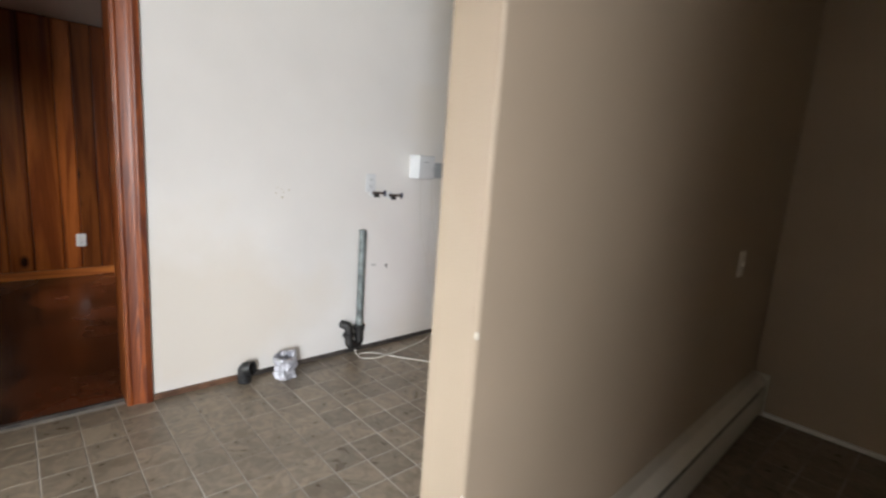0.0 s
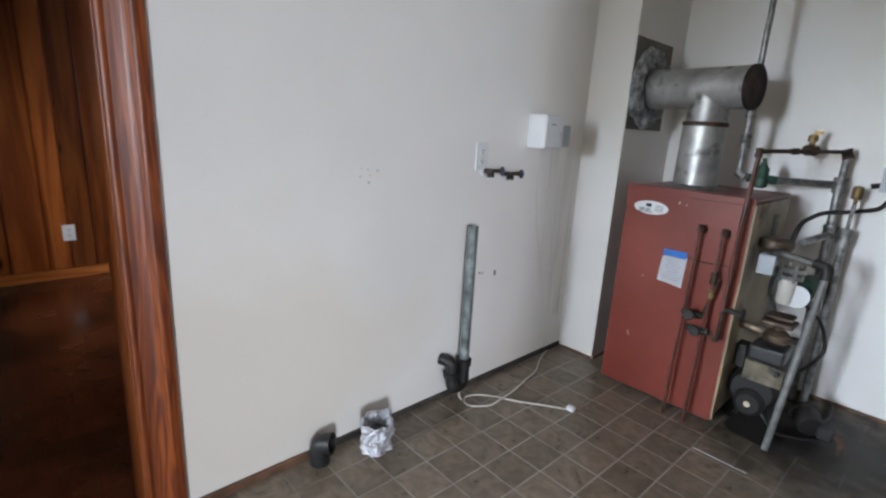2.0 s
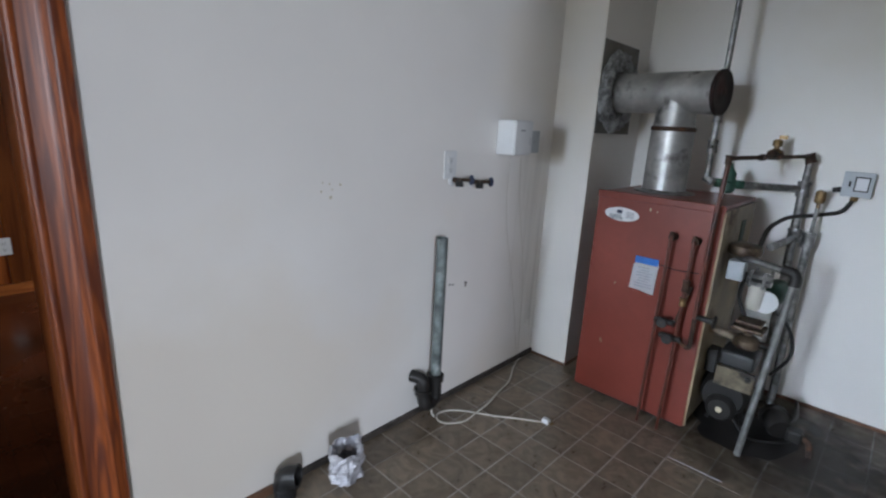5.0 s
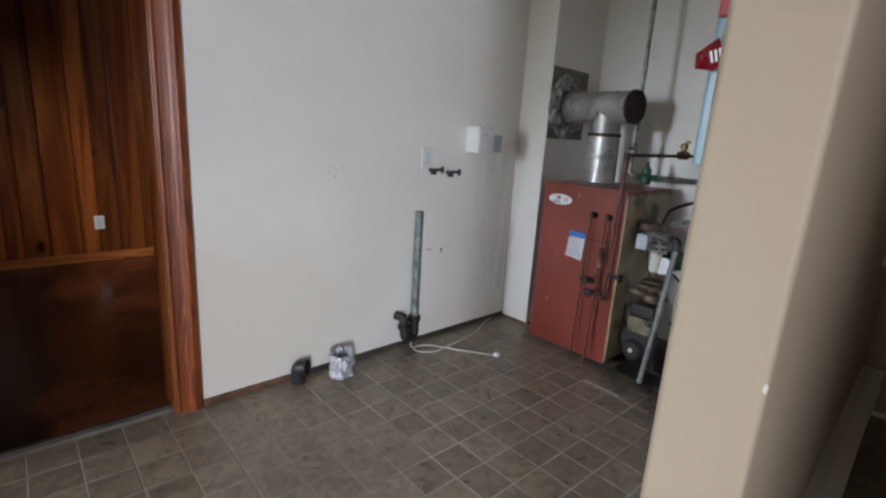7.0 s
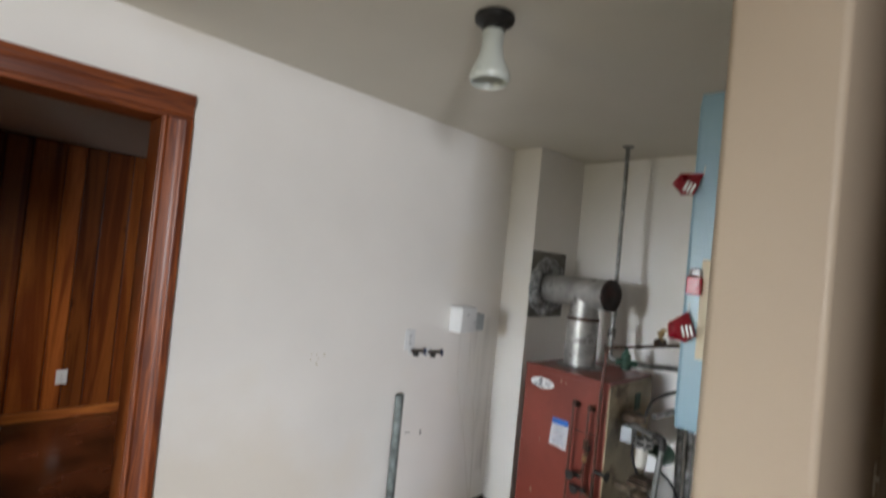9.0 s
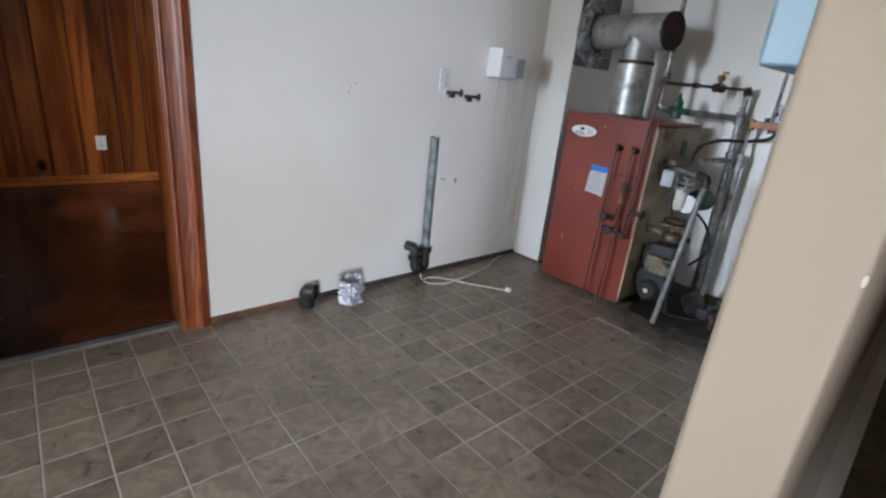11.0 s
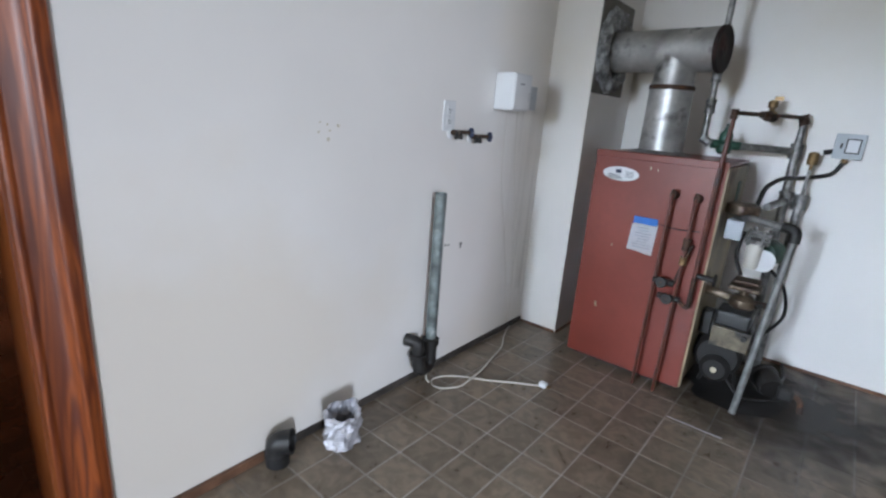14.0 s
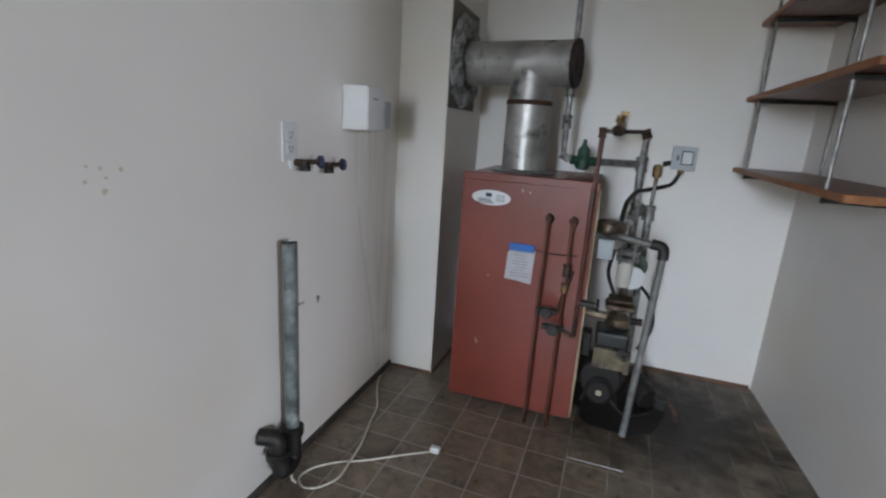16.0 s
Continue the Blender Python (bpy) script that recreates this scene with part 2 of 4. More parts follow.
BLUE = surface("grey_blue_enamel", (0.20, 0.32, 0.39), 0.34, mottle=0.05, size=4, fine=60, bump=0.03)
SHELF = wood("shelf_board", (0.21, 0.072, 0.030), (0.115, 0.034, 0.015), "X", 0.42, 0.12, knots=False, coat=0.1)
HEATER = surface("heater_enamel", (0.56, 0.53, 0.47), 0.42, mottle=0.06, size=5)
GLASS = surface("frosted_glass", (0.46, 0.48, 0.44), 0.35, mottle=0.05, size=12)
OILY = surface("oil_soaked", (0.011, 0.009, 0.008), 0.62, mottle=0.4, size=9)
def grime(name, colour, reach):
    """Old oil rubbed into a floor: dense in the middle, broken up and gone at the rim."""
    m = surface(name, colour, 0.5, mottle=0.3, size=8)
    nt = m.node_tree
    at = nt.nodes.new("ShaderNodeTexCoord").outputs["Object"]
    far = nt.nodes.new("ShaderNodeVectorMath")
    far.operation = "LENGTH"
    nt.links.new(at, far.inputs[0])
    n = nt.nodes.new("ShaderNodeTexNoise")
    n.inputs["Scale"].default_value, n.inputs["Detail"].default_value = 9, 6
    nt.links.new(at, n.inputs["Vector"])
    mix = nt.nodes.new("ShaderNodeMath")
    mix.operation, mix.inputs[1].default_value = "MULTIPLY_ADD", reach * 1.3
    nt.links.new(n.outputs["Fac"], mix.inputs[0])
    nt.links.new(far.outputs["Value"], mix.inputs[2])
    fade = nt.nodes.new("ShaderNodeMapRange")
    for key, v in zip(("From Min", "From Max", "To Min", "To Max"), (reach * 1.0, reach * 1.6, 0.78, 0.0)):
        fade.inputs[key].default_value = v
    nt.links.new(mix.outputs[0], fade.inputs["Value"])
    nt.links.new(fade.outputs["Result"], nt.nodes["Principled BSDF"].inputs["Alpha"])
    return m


def drips(name, colour):
    """Old water runs: thin uneven films drawn out downwards."""
    m = surface(name, colour, 0.5, mottle=0.2, size=20)
    nt = m.node_tree
    at = nt.nodes.new("ShaderNodeTexCoord").outputs["Object"]
    squeeze = nt.nodes.new("ShaderNodeMapping")
    squeeze.inputs["Scale"].default_value = (15.0, 1.0, 1.1)
    nt.links.new(at, squeeze.inputs["Vector"])
    n = nt.nodes.new("ShaderNodeTexNoise")
    n.inputs["Scale"].default_value, n.inputs["Detail"].default_value = 1.0, 5
    nt.links.new(squeeze.outputs[0], n.inputs["Vector"])
    fade = nt.nodes.new("ShaderNodeMapRange")
    for key, v in zip(("From Min", "From Max", "To Min", "To Max"), (0.45, 0.75, 0.0, 0.2)):
        fade.inputs[key].default_value = v
    nt.links.new(n.outputs["Fac"], fade.inputs["Value"])
    nt.links.new(fade.outputs["Result"], nt.nodes["Principled BSDF"].inputs["Alpha"])
    return m


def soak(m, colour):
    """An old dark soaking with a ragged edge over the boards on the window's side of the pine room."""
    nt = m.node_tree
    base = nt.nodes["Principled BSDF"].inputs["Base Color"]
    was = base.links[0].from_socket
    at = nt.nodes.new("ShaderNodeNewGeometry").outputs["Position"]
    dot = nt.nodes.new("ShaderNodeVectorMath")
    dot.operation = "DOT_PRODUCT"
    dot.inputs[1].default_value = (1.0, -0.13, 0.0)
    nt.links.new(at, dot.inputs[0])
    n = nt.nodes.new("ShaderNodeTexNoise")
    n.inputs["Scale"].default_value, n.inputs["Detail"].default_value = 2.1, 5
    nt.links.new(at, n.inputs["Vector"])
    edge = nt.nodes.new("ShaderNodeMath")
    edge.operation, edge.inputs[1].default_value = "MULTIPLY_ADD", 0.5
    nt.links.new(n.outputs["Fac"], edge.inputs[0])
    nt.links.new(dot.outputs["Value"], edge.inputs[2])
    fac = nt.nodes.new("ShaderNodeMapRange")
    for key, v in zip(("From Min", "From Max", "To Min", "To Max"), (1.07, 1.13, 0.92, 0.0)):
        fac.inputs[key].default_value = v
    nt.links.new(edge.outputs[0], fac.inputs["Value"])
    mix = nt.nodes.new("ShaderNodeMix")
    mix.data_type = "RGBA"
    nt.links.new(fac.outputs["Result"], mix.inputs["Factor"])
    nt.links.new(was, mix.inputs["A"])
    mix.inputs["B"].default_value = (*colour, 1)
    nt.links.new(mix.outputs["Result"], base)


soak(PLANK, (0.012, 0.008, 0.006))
DULL = surface("dull_steel_pipe", (0.24, 0.24, 0.235), 0.55, 0.45, mottle=0.25, size=22, fine=80, bump=0.1, tint=(0.12, 0.115, 0.11), tint_size=15, tint_at=0.58)
EDGE = surface("raw_board_edge", (0.33, 0.13, 0.045), 0.55, mottle=0.2, size=25, fine=90)
DRIP = drips("water_runs", (0.58, 0.46, 0.30))
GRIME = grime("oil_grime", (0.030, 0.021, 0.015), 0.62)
FRAME = surface("white_window_paint", (0.74, 0.74, 0.72), 0.45, mottle=0.05, size=6)


# ---- building ----
def part(name, bm, material, parent=None, label="", smooth=False):
    data = bpy.data.meshes.new(name)
    bm.normal_update()
    if smooth:
        for f in bm.faces:
            f.smooth = True
        for e in bm.edges:
            if len(e.link_faces) == 2 and e.calc_face_angle(0) > 0.7:
                e.smooth = False
    bm.to_mesh(data)
    bm.free()
    data.materials.append(material)
    ob = new(name, data)
    if parent:
        ob.parent = parent
    if label:
        tagged(ob, label)
    return ob


def thing(name, at, label, category, group="", kind=""):
    ob = new(name)
    ob.empty_display_size = 0.05
    ob.location = at
    bpy.context.view_layer.update()
    return tagged(ob, label, category, group, kind)


def prism(bm, outline, z0, z1):
    low = [bm.verts.new((x, y, z0)) for x, y in outline]
    high = [bm.verts.new((x, y, z1)) for x, y in outline]
    n = len(outline)
    bm.faces.new(low[::-1])
    bm.faces.new(high)
    for i in range(n):
        bm.faces.new((low[i], low[(i + 1) % n], high[(i + 1) % n], high[i]))
    return bm


def block(x0, x1, y0, y1, z0, z1, round_by=0.0, bm=None, steps=2):
    own = bmesh.new()
    prism(own, [(x0, y0), (x1, y0), (x1, y1), (x0, y1)], z0, z1)
    if round_by:
        bmesh.ops.bevel(own, geom=own.edges[:], offset=round_by, segments=steps, affect="EDGES", profile=0.5)
    if bm is None:
        return own
    data = bpy.data.meshes.new("joined")
    own.to_mesh(data)
    own.free()
    bm.from_mesh(data)
    bpy.data.meshes.remove(data)
    return bm


def lathe(profile, m=None, segments=24, bm=None):
    """A turned shape: (radius, height) pairs round z, laid by the pose m."""
    bm = bm or bmesh.new()
    m = m or Matrix()
    rings = []
    for r, z in profile:
        if r < 1e-5:
            rings.append([bm.verts.new(m @ Vector((0, 0, z)))])
        else:
            rings.append([bm.verts.new(m @ Vector((r * math.cos(a), r * math.sin(a), z))) for a in (2 * math.pi * i / segments for i in range(segments))])
    for a, b in zip(rings, rings[1:]):
        for i in range(segments):
            j = (i + 1) % segments
            if len(a) == 1 and len(b) > 1:
                bm.faces.new((a[0], b[i], b[j]))
            elif len(b) == 1 and len(a) > 1:
                bm.faces.new((a[i], a[j], b[0]))
            elif len(a) > 1:
                bm.faces.new((a[i], a[j], b[j], b[i]))
    return bm


def along(a, b):
    """A pose at a whose z axis runs to b."""
    d = Vector(b) - Vector(a)
    return Matrix.Translation(a) @ d.to_track_quat("Z", "Y").to_matrix().to_4x4()


def rod(a, b, r, r2=None, segments=14, bm=None):
    length = (Vector(b) - Vector(a)).length
    r2 = r if r2 is None else r2
    return lathe([(0, 0), (r, 0), (r2, length), (0, length)], along(a, b), segments, bm)


def curve_points(points, bend=0.03, steps=5):
    """The line through the points with its corners rounded."""
    pts = [Vector(p) for p in points]
    out = [pts[0]]
    for a, b, c in zip(pts, pts[1:], pts[2:]):
        r = min(bend, (b - a).length * 0.45, (c - b).length * 0.45)
        p, q = b + (a - b).normalized() * r, b + (c - b).normalized() * r
        for i in range(steps + 1):
            t = i / steps
            out.append(p * (1 - t) ** 2 + b * 2 * t * (1 - t) + q * t * t)
    return out + [pts[-1]]


def sweep(points, r, segments=12, bm=None, caps=True):
    bm = bm or bmesh.new()
    pts = [Vector(p) for p in points]
    side = None
    rings = []
    for i, p in enumerate(pts):
        d = (pts[min(i + 1, len(pts) - 1)] - pts[max(i - 1, 0)]).normalized()
        if side is None:
            side = d.orthogonal().normalized()
        side = (side - d * side.dot(d)).normalized()
        up = d.cross(side)
        radius = r[i] if isinstance(r, (list, tuple)) else r
        rings.append([bm.verts.new(p + radius * (math.cos(a) * side + math.sin(a) * up)) for a in (2 * math.pi * k / segments for k in range(segments))])
    for a, b in zip(rings, rings[1:]):
        for k in range(segments):
            bm.faces.new((a[k], a[(k + 1) % segments], b[(k + 1) % segments], b[k]))
    if caps:
        bm.faces.new(rings[0][::-1])
        bm.faces.new(rings[-1])
    return bm


def pipe(name, points, r, material, parent, label="", bend=0.03, segments=12):
    return part(name, sweep(curve_points(points, bend), r, segments), material, parent, label, smooth=True)


def fitting(name, at, way, r, length, material, parent, label=""):
    """A beaded coupling round a pipe."""
    a = Vector(at) - Vector(way).normalized() * length / 2
    b = Vector(at) + Vector(way).normalized() * length / 2
    p = [(0, 0), (r * 1.08, 0), (r * 1.12, length * 0.18), (r, length * 0.25), (r, length * 0.75), (r * 1.12, length * 0.82), (r * 1.08, length), (0, length)]
    return part(name, lathe(p, along(a, b), 14), material, parent, label, smooth=True)


def slab(name, material, *boxes, label="", category=""):
    bm = bmesh.new()
    for b in boxes:
        block(*b, bm=bm)
    return tagged(part(name, bm, material), label, category, kind="structure")


# ---- structure ----
TOP = 2.40
X_FAR, Y_WHITE = 4.555, 4.0
slab("floor", GROUT, (-2.6, 4.7, 0.04, 4.02, -0.1, -0.0012), (1.03, 1.835, 4.02, 4.06, -0.1, -0.0012), (-1.7, 1.3, -1.35, 0.04, -0.1, -0.0012), label="vinyl floor with pale joint lines", category="floor")
slab("floor_pine_room", GAP, (0.9, 3.6, 4.06, 7.0, -0.1, 0.0), label="dark sub-floor below the boards", category="floor")
slab("ceiling", CEIL, (-2.6, 4.7, 0.04, 4.14, TOP, TOP + 0.1), (-1.7, 1.3, -1.35, 0.04, TOP, TOP + 0.1), label="plain off-white painted ceiling", category="ceiling")
slab("ceiling_pine_room", CEIL, (0.9, 3.6, 4.14, 7.0, 2.24, 2.34), label="plain grey-white ceiling of the pine room", category="ceiling")
slab("wall_white", WHITE, (1.855, 4.7, Y_WHITE, 4.14, 0, TOP), (-2.6, 1.01, Y_WHITE, 4.14, 0, TOP), (1.01, 1.855, Y_WHITE, 4.14, 2.05, TOP), label="smooth white painted plaster wall with stains", category="wall")
slab("wall_far", WHITE, (X_FAR, 4.7, 2.12, Y_WHITE, 0, TOP), label="white painted wall behind the boiler", category="wall")
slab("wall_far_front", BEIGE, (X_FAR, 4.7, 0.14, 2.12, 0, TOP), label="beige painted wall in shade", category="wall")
slab("chimney_chase", WHITE, (4.0, X_FAR, 3.772, Y_WHITE, 0, TOP), label="white painted boxed-in chimney corner", category="wall")
FRONT, BACK = [(2.10, 1.986), (4.555, 2.053)], [(4.555, 2.25), (2.10, 2.125)]
bm = prism(bmesh.new(), [FRONT[0], FRONT[1], BACK[0], BACK[1]], 0, TOP)
bmesh.ops.bevel(bm, geom=[e for e in bm.edges if all(abs(v.co.x - 2.10) < 1e-4 for v in e.verts) and abs(e.verts[0].co.z - e.verts[1].co.z) > 1], offset=0.012, segments=4, affect="EDGES", profile=0.5)
partition = part("wall_partition", bm, BEIGE, smooth=True)
partition.data.materials.append(WHITE)
for f in partition.data.polygons:
    if f.normal.y > 0.9:
        f.material_index = 1
tagged(partition, "beige partition wall, white on its laundry side", "wall", kind="structure")
slab("wall_header", BEIGE, (0.2, 2.098, 1.986, 2.125, 2.19, TOP), (-2.5, 0.2, 1.993, 2.118, 0, TOP), label="beige header over the wide opening", category="wall")
slab("wall_west", WHITE, (-2.6, -2.5, 0.14, 3.12, 0, TOP), (-2.6, -2.5, 3.92, 4.0, 0, TOP), (-2.6, -2.5, 3.12, 3.92, 0, 0.7), (-2.6, -2.5, 3.12, 3.92, 2.15, TOP), label="white wall with a narrow window opening", category="wall")
# unseen wall and entry, added so the opening's edge limits lamp light on the partition
slab("wall_south", BEIGE, (0.6, 4.7, 0.04, 0.14, 0, TOP), (-2.6, -0.8, 0.04, 0.14, 0, TOP), (-0.8, 0.6, 0.04, 0.14, 2.1, TOP), label="added unseen beige wall, its opening edge cuts the lamp light", category="wall")
slab("wall_entry", WHITE, (-1.6, -1.15, -1.35, -1.25, 0, TOP), (-0.35, 1.2, -1.35, -1.25, 0, TOP), (-1.15, -0.35, -1.35, -1.25, 0, 0.7), (-1.15, -0.35, -1.35, -1.25, 2.1, TOP), (-1.7, -1.6, -1.35, 0.14, 0, TOP), (1.2, 1.3, -1.35, 0.04, 0, TOP), label="added white wall of an unseen entry round the lamp", category="wall")


def window(name, x0, x1, y0, y1, z0, z1):
    """A white sash window set in a wall opening, with a cross bar."""
    w = thing(name, ((x0 + x1) / 2, (y0 + y1) / 2, z0), "white painted sash window in the wall", "window", kind="structure")
    inv = Matrix.Translation(-w.location)
    long_x = x1 - x0 > y1 - y0
    bm = bmesh.new()
    t = 0.05
    if long_x:
        for b in ((x0, x0 + t, y0, y1, z0, z1), (x1 - t, x1, y0, y1, z0, z1), (x0 + t, x1 - t, y0, y1, z0, z0 + t), (x0 + t, x1 - t, y0, y1, z1 - t, z1)):
            block(*b, bm=bm)
        bar = block(x0 + t, x1 - t, y0 + 0.01, y1 - 0.01, (z0 + z1) / 2 - 0.02, (z0 + z1) / 2 + 0.02)
    else:
        for b in ((x0, x1, y0, y0 + t, z0, z1), (x0, x1, y1 - t, y1, z0, z1), (x0, x1, y0 + t, y1 - t, z0, z0 + t), (x0, x1, y0 + t, y1 - t, z1 - t, z1)):
            block(*b, bm=bm)
        bar = block(x0 + 0.01, x1 - 0.01, y0 + t, y1 - t, (z0 + z1) / 2 - 0.02, (z0 + z1) / 2 + 0.02)
    bm.transform(inv)
    bar.transform(inv)
    part("window_frame", bm, FRAME, w)
    part("glazing_bar", bar, FRAME, w)
    return w


window("window_1", -2.58, -2.53, 3.12, 3.92, 0.7, 2.15)
# added sash behind the entry lamp, never in view
window("window_2", -1.15, -0.35, -1.33, -1.28, 0.7, 2.1)
slab("baseboard", STRIP, (1.95, 2.36, 3.984, 3.998, 0, 0.028), label="thin brown wooden strip along the floor", category="baseboard")
slab("baseboard_gap", GAP, (2.362, 3.998, 3.988, 3.999, 0, 0.026), label="dark bare edge where the skirting is missing", category="baseboard")
slab("baseboard_far", STRIP, (4.546, 4.554, 2.26, 3.765, 0, 0.016), (4.004, 4.54, 3.762, 3.771, 0, 0.012), (3.990, 3.999, 3.775, 3.984, 0, 0.012), label="thin yellowed wooden edge strip", category="baseboard")
slab("baseboard_front", FRAME, (4.535, 4.554, 0.15, 2.04, 0, 0.02), label="white quarter-round strip at the beige wall", category="baseboard")


# ---- doorway to the pine room ----
def casing_run(name, length, material, m, parent):
    """A moulded casing board: stepped and rounded across 0.105 m, laid along z."""
    shape = [(0, 0), (0, 0.012), (0.006, 0.016), (0.014, 0.016), (0.02, 0.011), (0.026, 0.012), (0.05, 0.016), (0.066, 0.021), (0.072, 0.027), (0.082, 0.029), (0.09, 0.025), (0.096, 0.026), (0.103, 0.024), (0.105, 0.02), (0.105, 0)]
    bm = prism(bmesh.new(), shape[::-1], 0, length)
    bm.transform(m)
    return part(name, bm, material, parent, smooth=True)


door = thing("door_1", (1.43, 4.0, 0), "orange-stained moulded pine doorway without a door", "doorway", kind="structure")
local = Matrix.Translation((-1.43, -4.0, 0))
casing_run("casing", 2.035, CASING, local @ Matrix.Translation((1.84, 3.999, 0)) @ Matrix.Diagonal((1, -1, 1, 1)), door)
casing_run("casing", 2.035, CASING, local @ Matrix.Translation((1.025, 3.999, 0)) @ Matrix.Diagonal((-1, -1, 1, 1)), door)
turn = Matrix(((0, 0, 1, 0), (0, -1, 0, 0), (1, 0, 0, 0), (0, 0, 0, 1)))
casing_run("casing", 1.025, CASING_X, local @ Matrix.Translation((0.92, 3.999, 2.036)) @ turn, door)
bm = block(1.835, 1.855, 3.985, 4.15, 0, 2.03, 0.002)
bm.transform(local)
part("door_lining", bm, LINING, door, "paler orange pine lining")
bm = block(1.01, 1.03, 3.985, 4.15, 0, 2.03, 0.002)
bm.transform(local)
part("door_lining", bm, LINING, door)
bm = block(1.01, 1.855, 3.985, 4.15, 2.032, 2.052, 0.002)
bm.transform(local)
part("door_lining", bm, CASING_X, door)
bm = block(1.03, 1.835, 4.052, 4.072, -0.002, 0.016, 0.003)
bm.transform(local)
part("threshold", bm, GAP, door, "thin worn threshold strip")

PINE_X, PINE_Y, PINE_TOP = 1.03, 6.83, 2.24
back = slab("wall_pine_back", GAP, (0.9, 3.6, PINE_Y + 0.018, 7.0, 0, PINE_TOP), label="wall of knotty varnished pine boards", category="wall")
left = slab("wall_pine_side", GAP, (0.9, PINE_X - 0.018, 4.14, 5.1, 0, PINE_TOP), (0.9, PINE_X - 0.018, 5.72, 6.85, 0, PINE_TOP), (0.9, PINE_X - 0.018, 5.1, 5.72, 0, 0.86), (0.9, PINE_X - 0.018, 5.1, 5.72, 1.95, PINE_TOP), label="knotty pine wall with a window", category="wall")
right = slab("wall_pine_end", GAP, (3.518, 3.6, 4.14, 6.85, 0, PINE_TOP), label="knotty pine wall out of reach", category="wall")
slab("wall_pine_inner", PANEL, (1.86, 3.5, 4.142, 4.16, 0.0, PINE_TOP), label="pine lined back of the white wall", category="wall")
slab("skirting_pine", SKIRT, (PINE_X + 0.002, 3.5, PINE_Y - 0.018, PINE_Y - 0.002, 0.014, 0.085), (PINE_X + 0.002, PINE_X + 0.016, 4.16, 6.81, 0.014, 0.085), label="pale orange pine skirting board", category="baseboard")
slab("window_sill_pine", SKIRT, (0.95, 1.09, 5.06, 5.76, 0.845, 0.872), label="pine window sill", category="window")
window("window_3", 0.92, 0.96, 5.1, 5.72, 0.86, 1.95)


# ---- laundry wall ----
def outlet(name, at, label, depth=0.006, material=IVORY, turn=0.0):
    """A duplex outlet on a wall that faces -y."""
    o = thing(name, at, label, "wall outlet")
    o.rotation_euler.z = turn
    part("plate", block(-0.037, 0.037, -depth, 0, -0.058, 0.058, 0.0025), material, o)
    for z in (0.021, -0.021):
        face = part("receptacle", block(-0.017, 0.017, -depth - 0.002, -depth + 0.001, z - 0.015, z + 0.015, 0.002), material, o)
        for x in (-0.007, 0.007):
            part("slot", block(x - 0.0013, x + 0.0013, -depth - 0.0026, -depth - 0.0018, z - 0.002, z + 0.008), IRON, face)
        part("slot", block(-0.003, 0.003, -depth - 0.0026, -depth - 0.0018, z - 0.011, z - 0.006), IRON, face)
    part("screw", lathe([(0, 0), (0.003, 0), (0.002, 0.0015), (0, 0.0015)], along((0, -depth, 0), (0, -depth - 1, 0)), 8), GALV, o)
    return o


outlet("wall_outlet", (3.203, 3.999, 1.118), "white duplex wall outlet beside the washer taps", material=PLASTIC)
outlet("wall_outlet", (1.98, PINE_Y - 0.003, 0.345), "white outlet low on the pine boards", material=PLASTIC)
switch = thing("light_switch", (3.86, 2.034, 0.93), "ivory light switch plate on the beige partition", "light switch")
switch.rotation_euler.z = radians(1.5)
part("plate", block(-0.037, 0.037, -0.006, 0, -0.058, 0.058, 0.0025), IVORY, switch)
part("toggle", block(-0.005, 0.005, -0.016, -0.006, -0.011, 0.011, 0.0015), IVORY, switch)


def tap(at):
    """A washing machine tap: wall flange, brass body, spout and a wheel handle."""
    t = thing("washer_tap", at, "tarnished brass washer tap with a dark wheel handle", "tap", "washer taps")
    part("flange", lathe([(0, 0), (0.026, 0), (0.022, 0.006), (0.012, 0.008), (0, 0.008)], along((0, 0, 0), (0, -1, 0)), 18), PLASTIC, t, "chipped white flange", True)
    part("body", rod((0, -0.004, 0), (0, -0.052, 0), 0.0115), BRONZE, t, "tarnished valve body", True)
    part("spout", lathe([(0, 0), (0.013, 0), (0.014, 0.012), (0.017, 0.016), (0.017, 0.03), (0.012, 0.03), (0, 0.028)], along((0, -0.042, 0.006), (0.004, -0.055, -1)), 14), IRON, t, "blackened hose spout", True)
    stem = part("stem", rod((0.004, -0.045, 0.004), (0.042, -0.07, 0.004), 0.008), BRONZE, t, smooth=True)
    bm = lathe([(0, -0.006), (0.016, -0.006), (0.021, -0.002), (0.021, 0.004), (0.014, 0.008), (0, 0.009)], along((0.042, -0.07, 0.004), (1.0, -0.55, 0.004)), 10)
    part("handle", bm, NAVY, stem, "dark blue wheel handle", True)
    return t


first = tap((3.225, 3.999, 1.055))
copy_thing(first, pose(3.36, 3.999, 1.04))

box = thing("control_box", (3.585, 3.999, 1.16), "white plastic control box screwed to the white wall", "control box")
part("body", block(-0.073, 0.07, -0.098, 0, 0, 0.155, 0.006, steps=3), PLASTIC, box)
part("cover", block(-0.068, 0.066, -0.102, -0.0975, 0.006, 0.149, 0.002), PLASTIC, box)
part("side_module", block(0.07, 0.165, -0.08, 0, 0.008, 0.112, 0.004), GREYBOX, box, "smaller grey side module")
part("mark", block(-0.03, 0.005, -0.1035, -0.1018, 0.108, 0.114), INK, box, "dark printed mark")
for z in (0.05, 0.063, 0.076):
    part("button", lathe([(0, 0), (0.004, 0), (0.003, 0.002), (0, 0.002)], along((0.05, -0.102, z), (0.05, -1, z)), 8), INK, box)
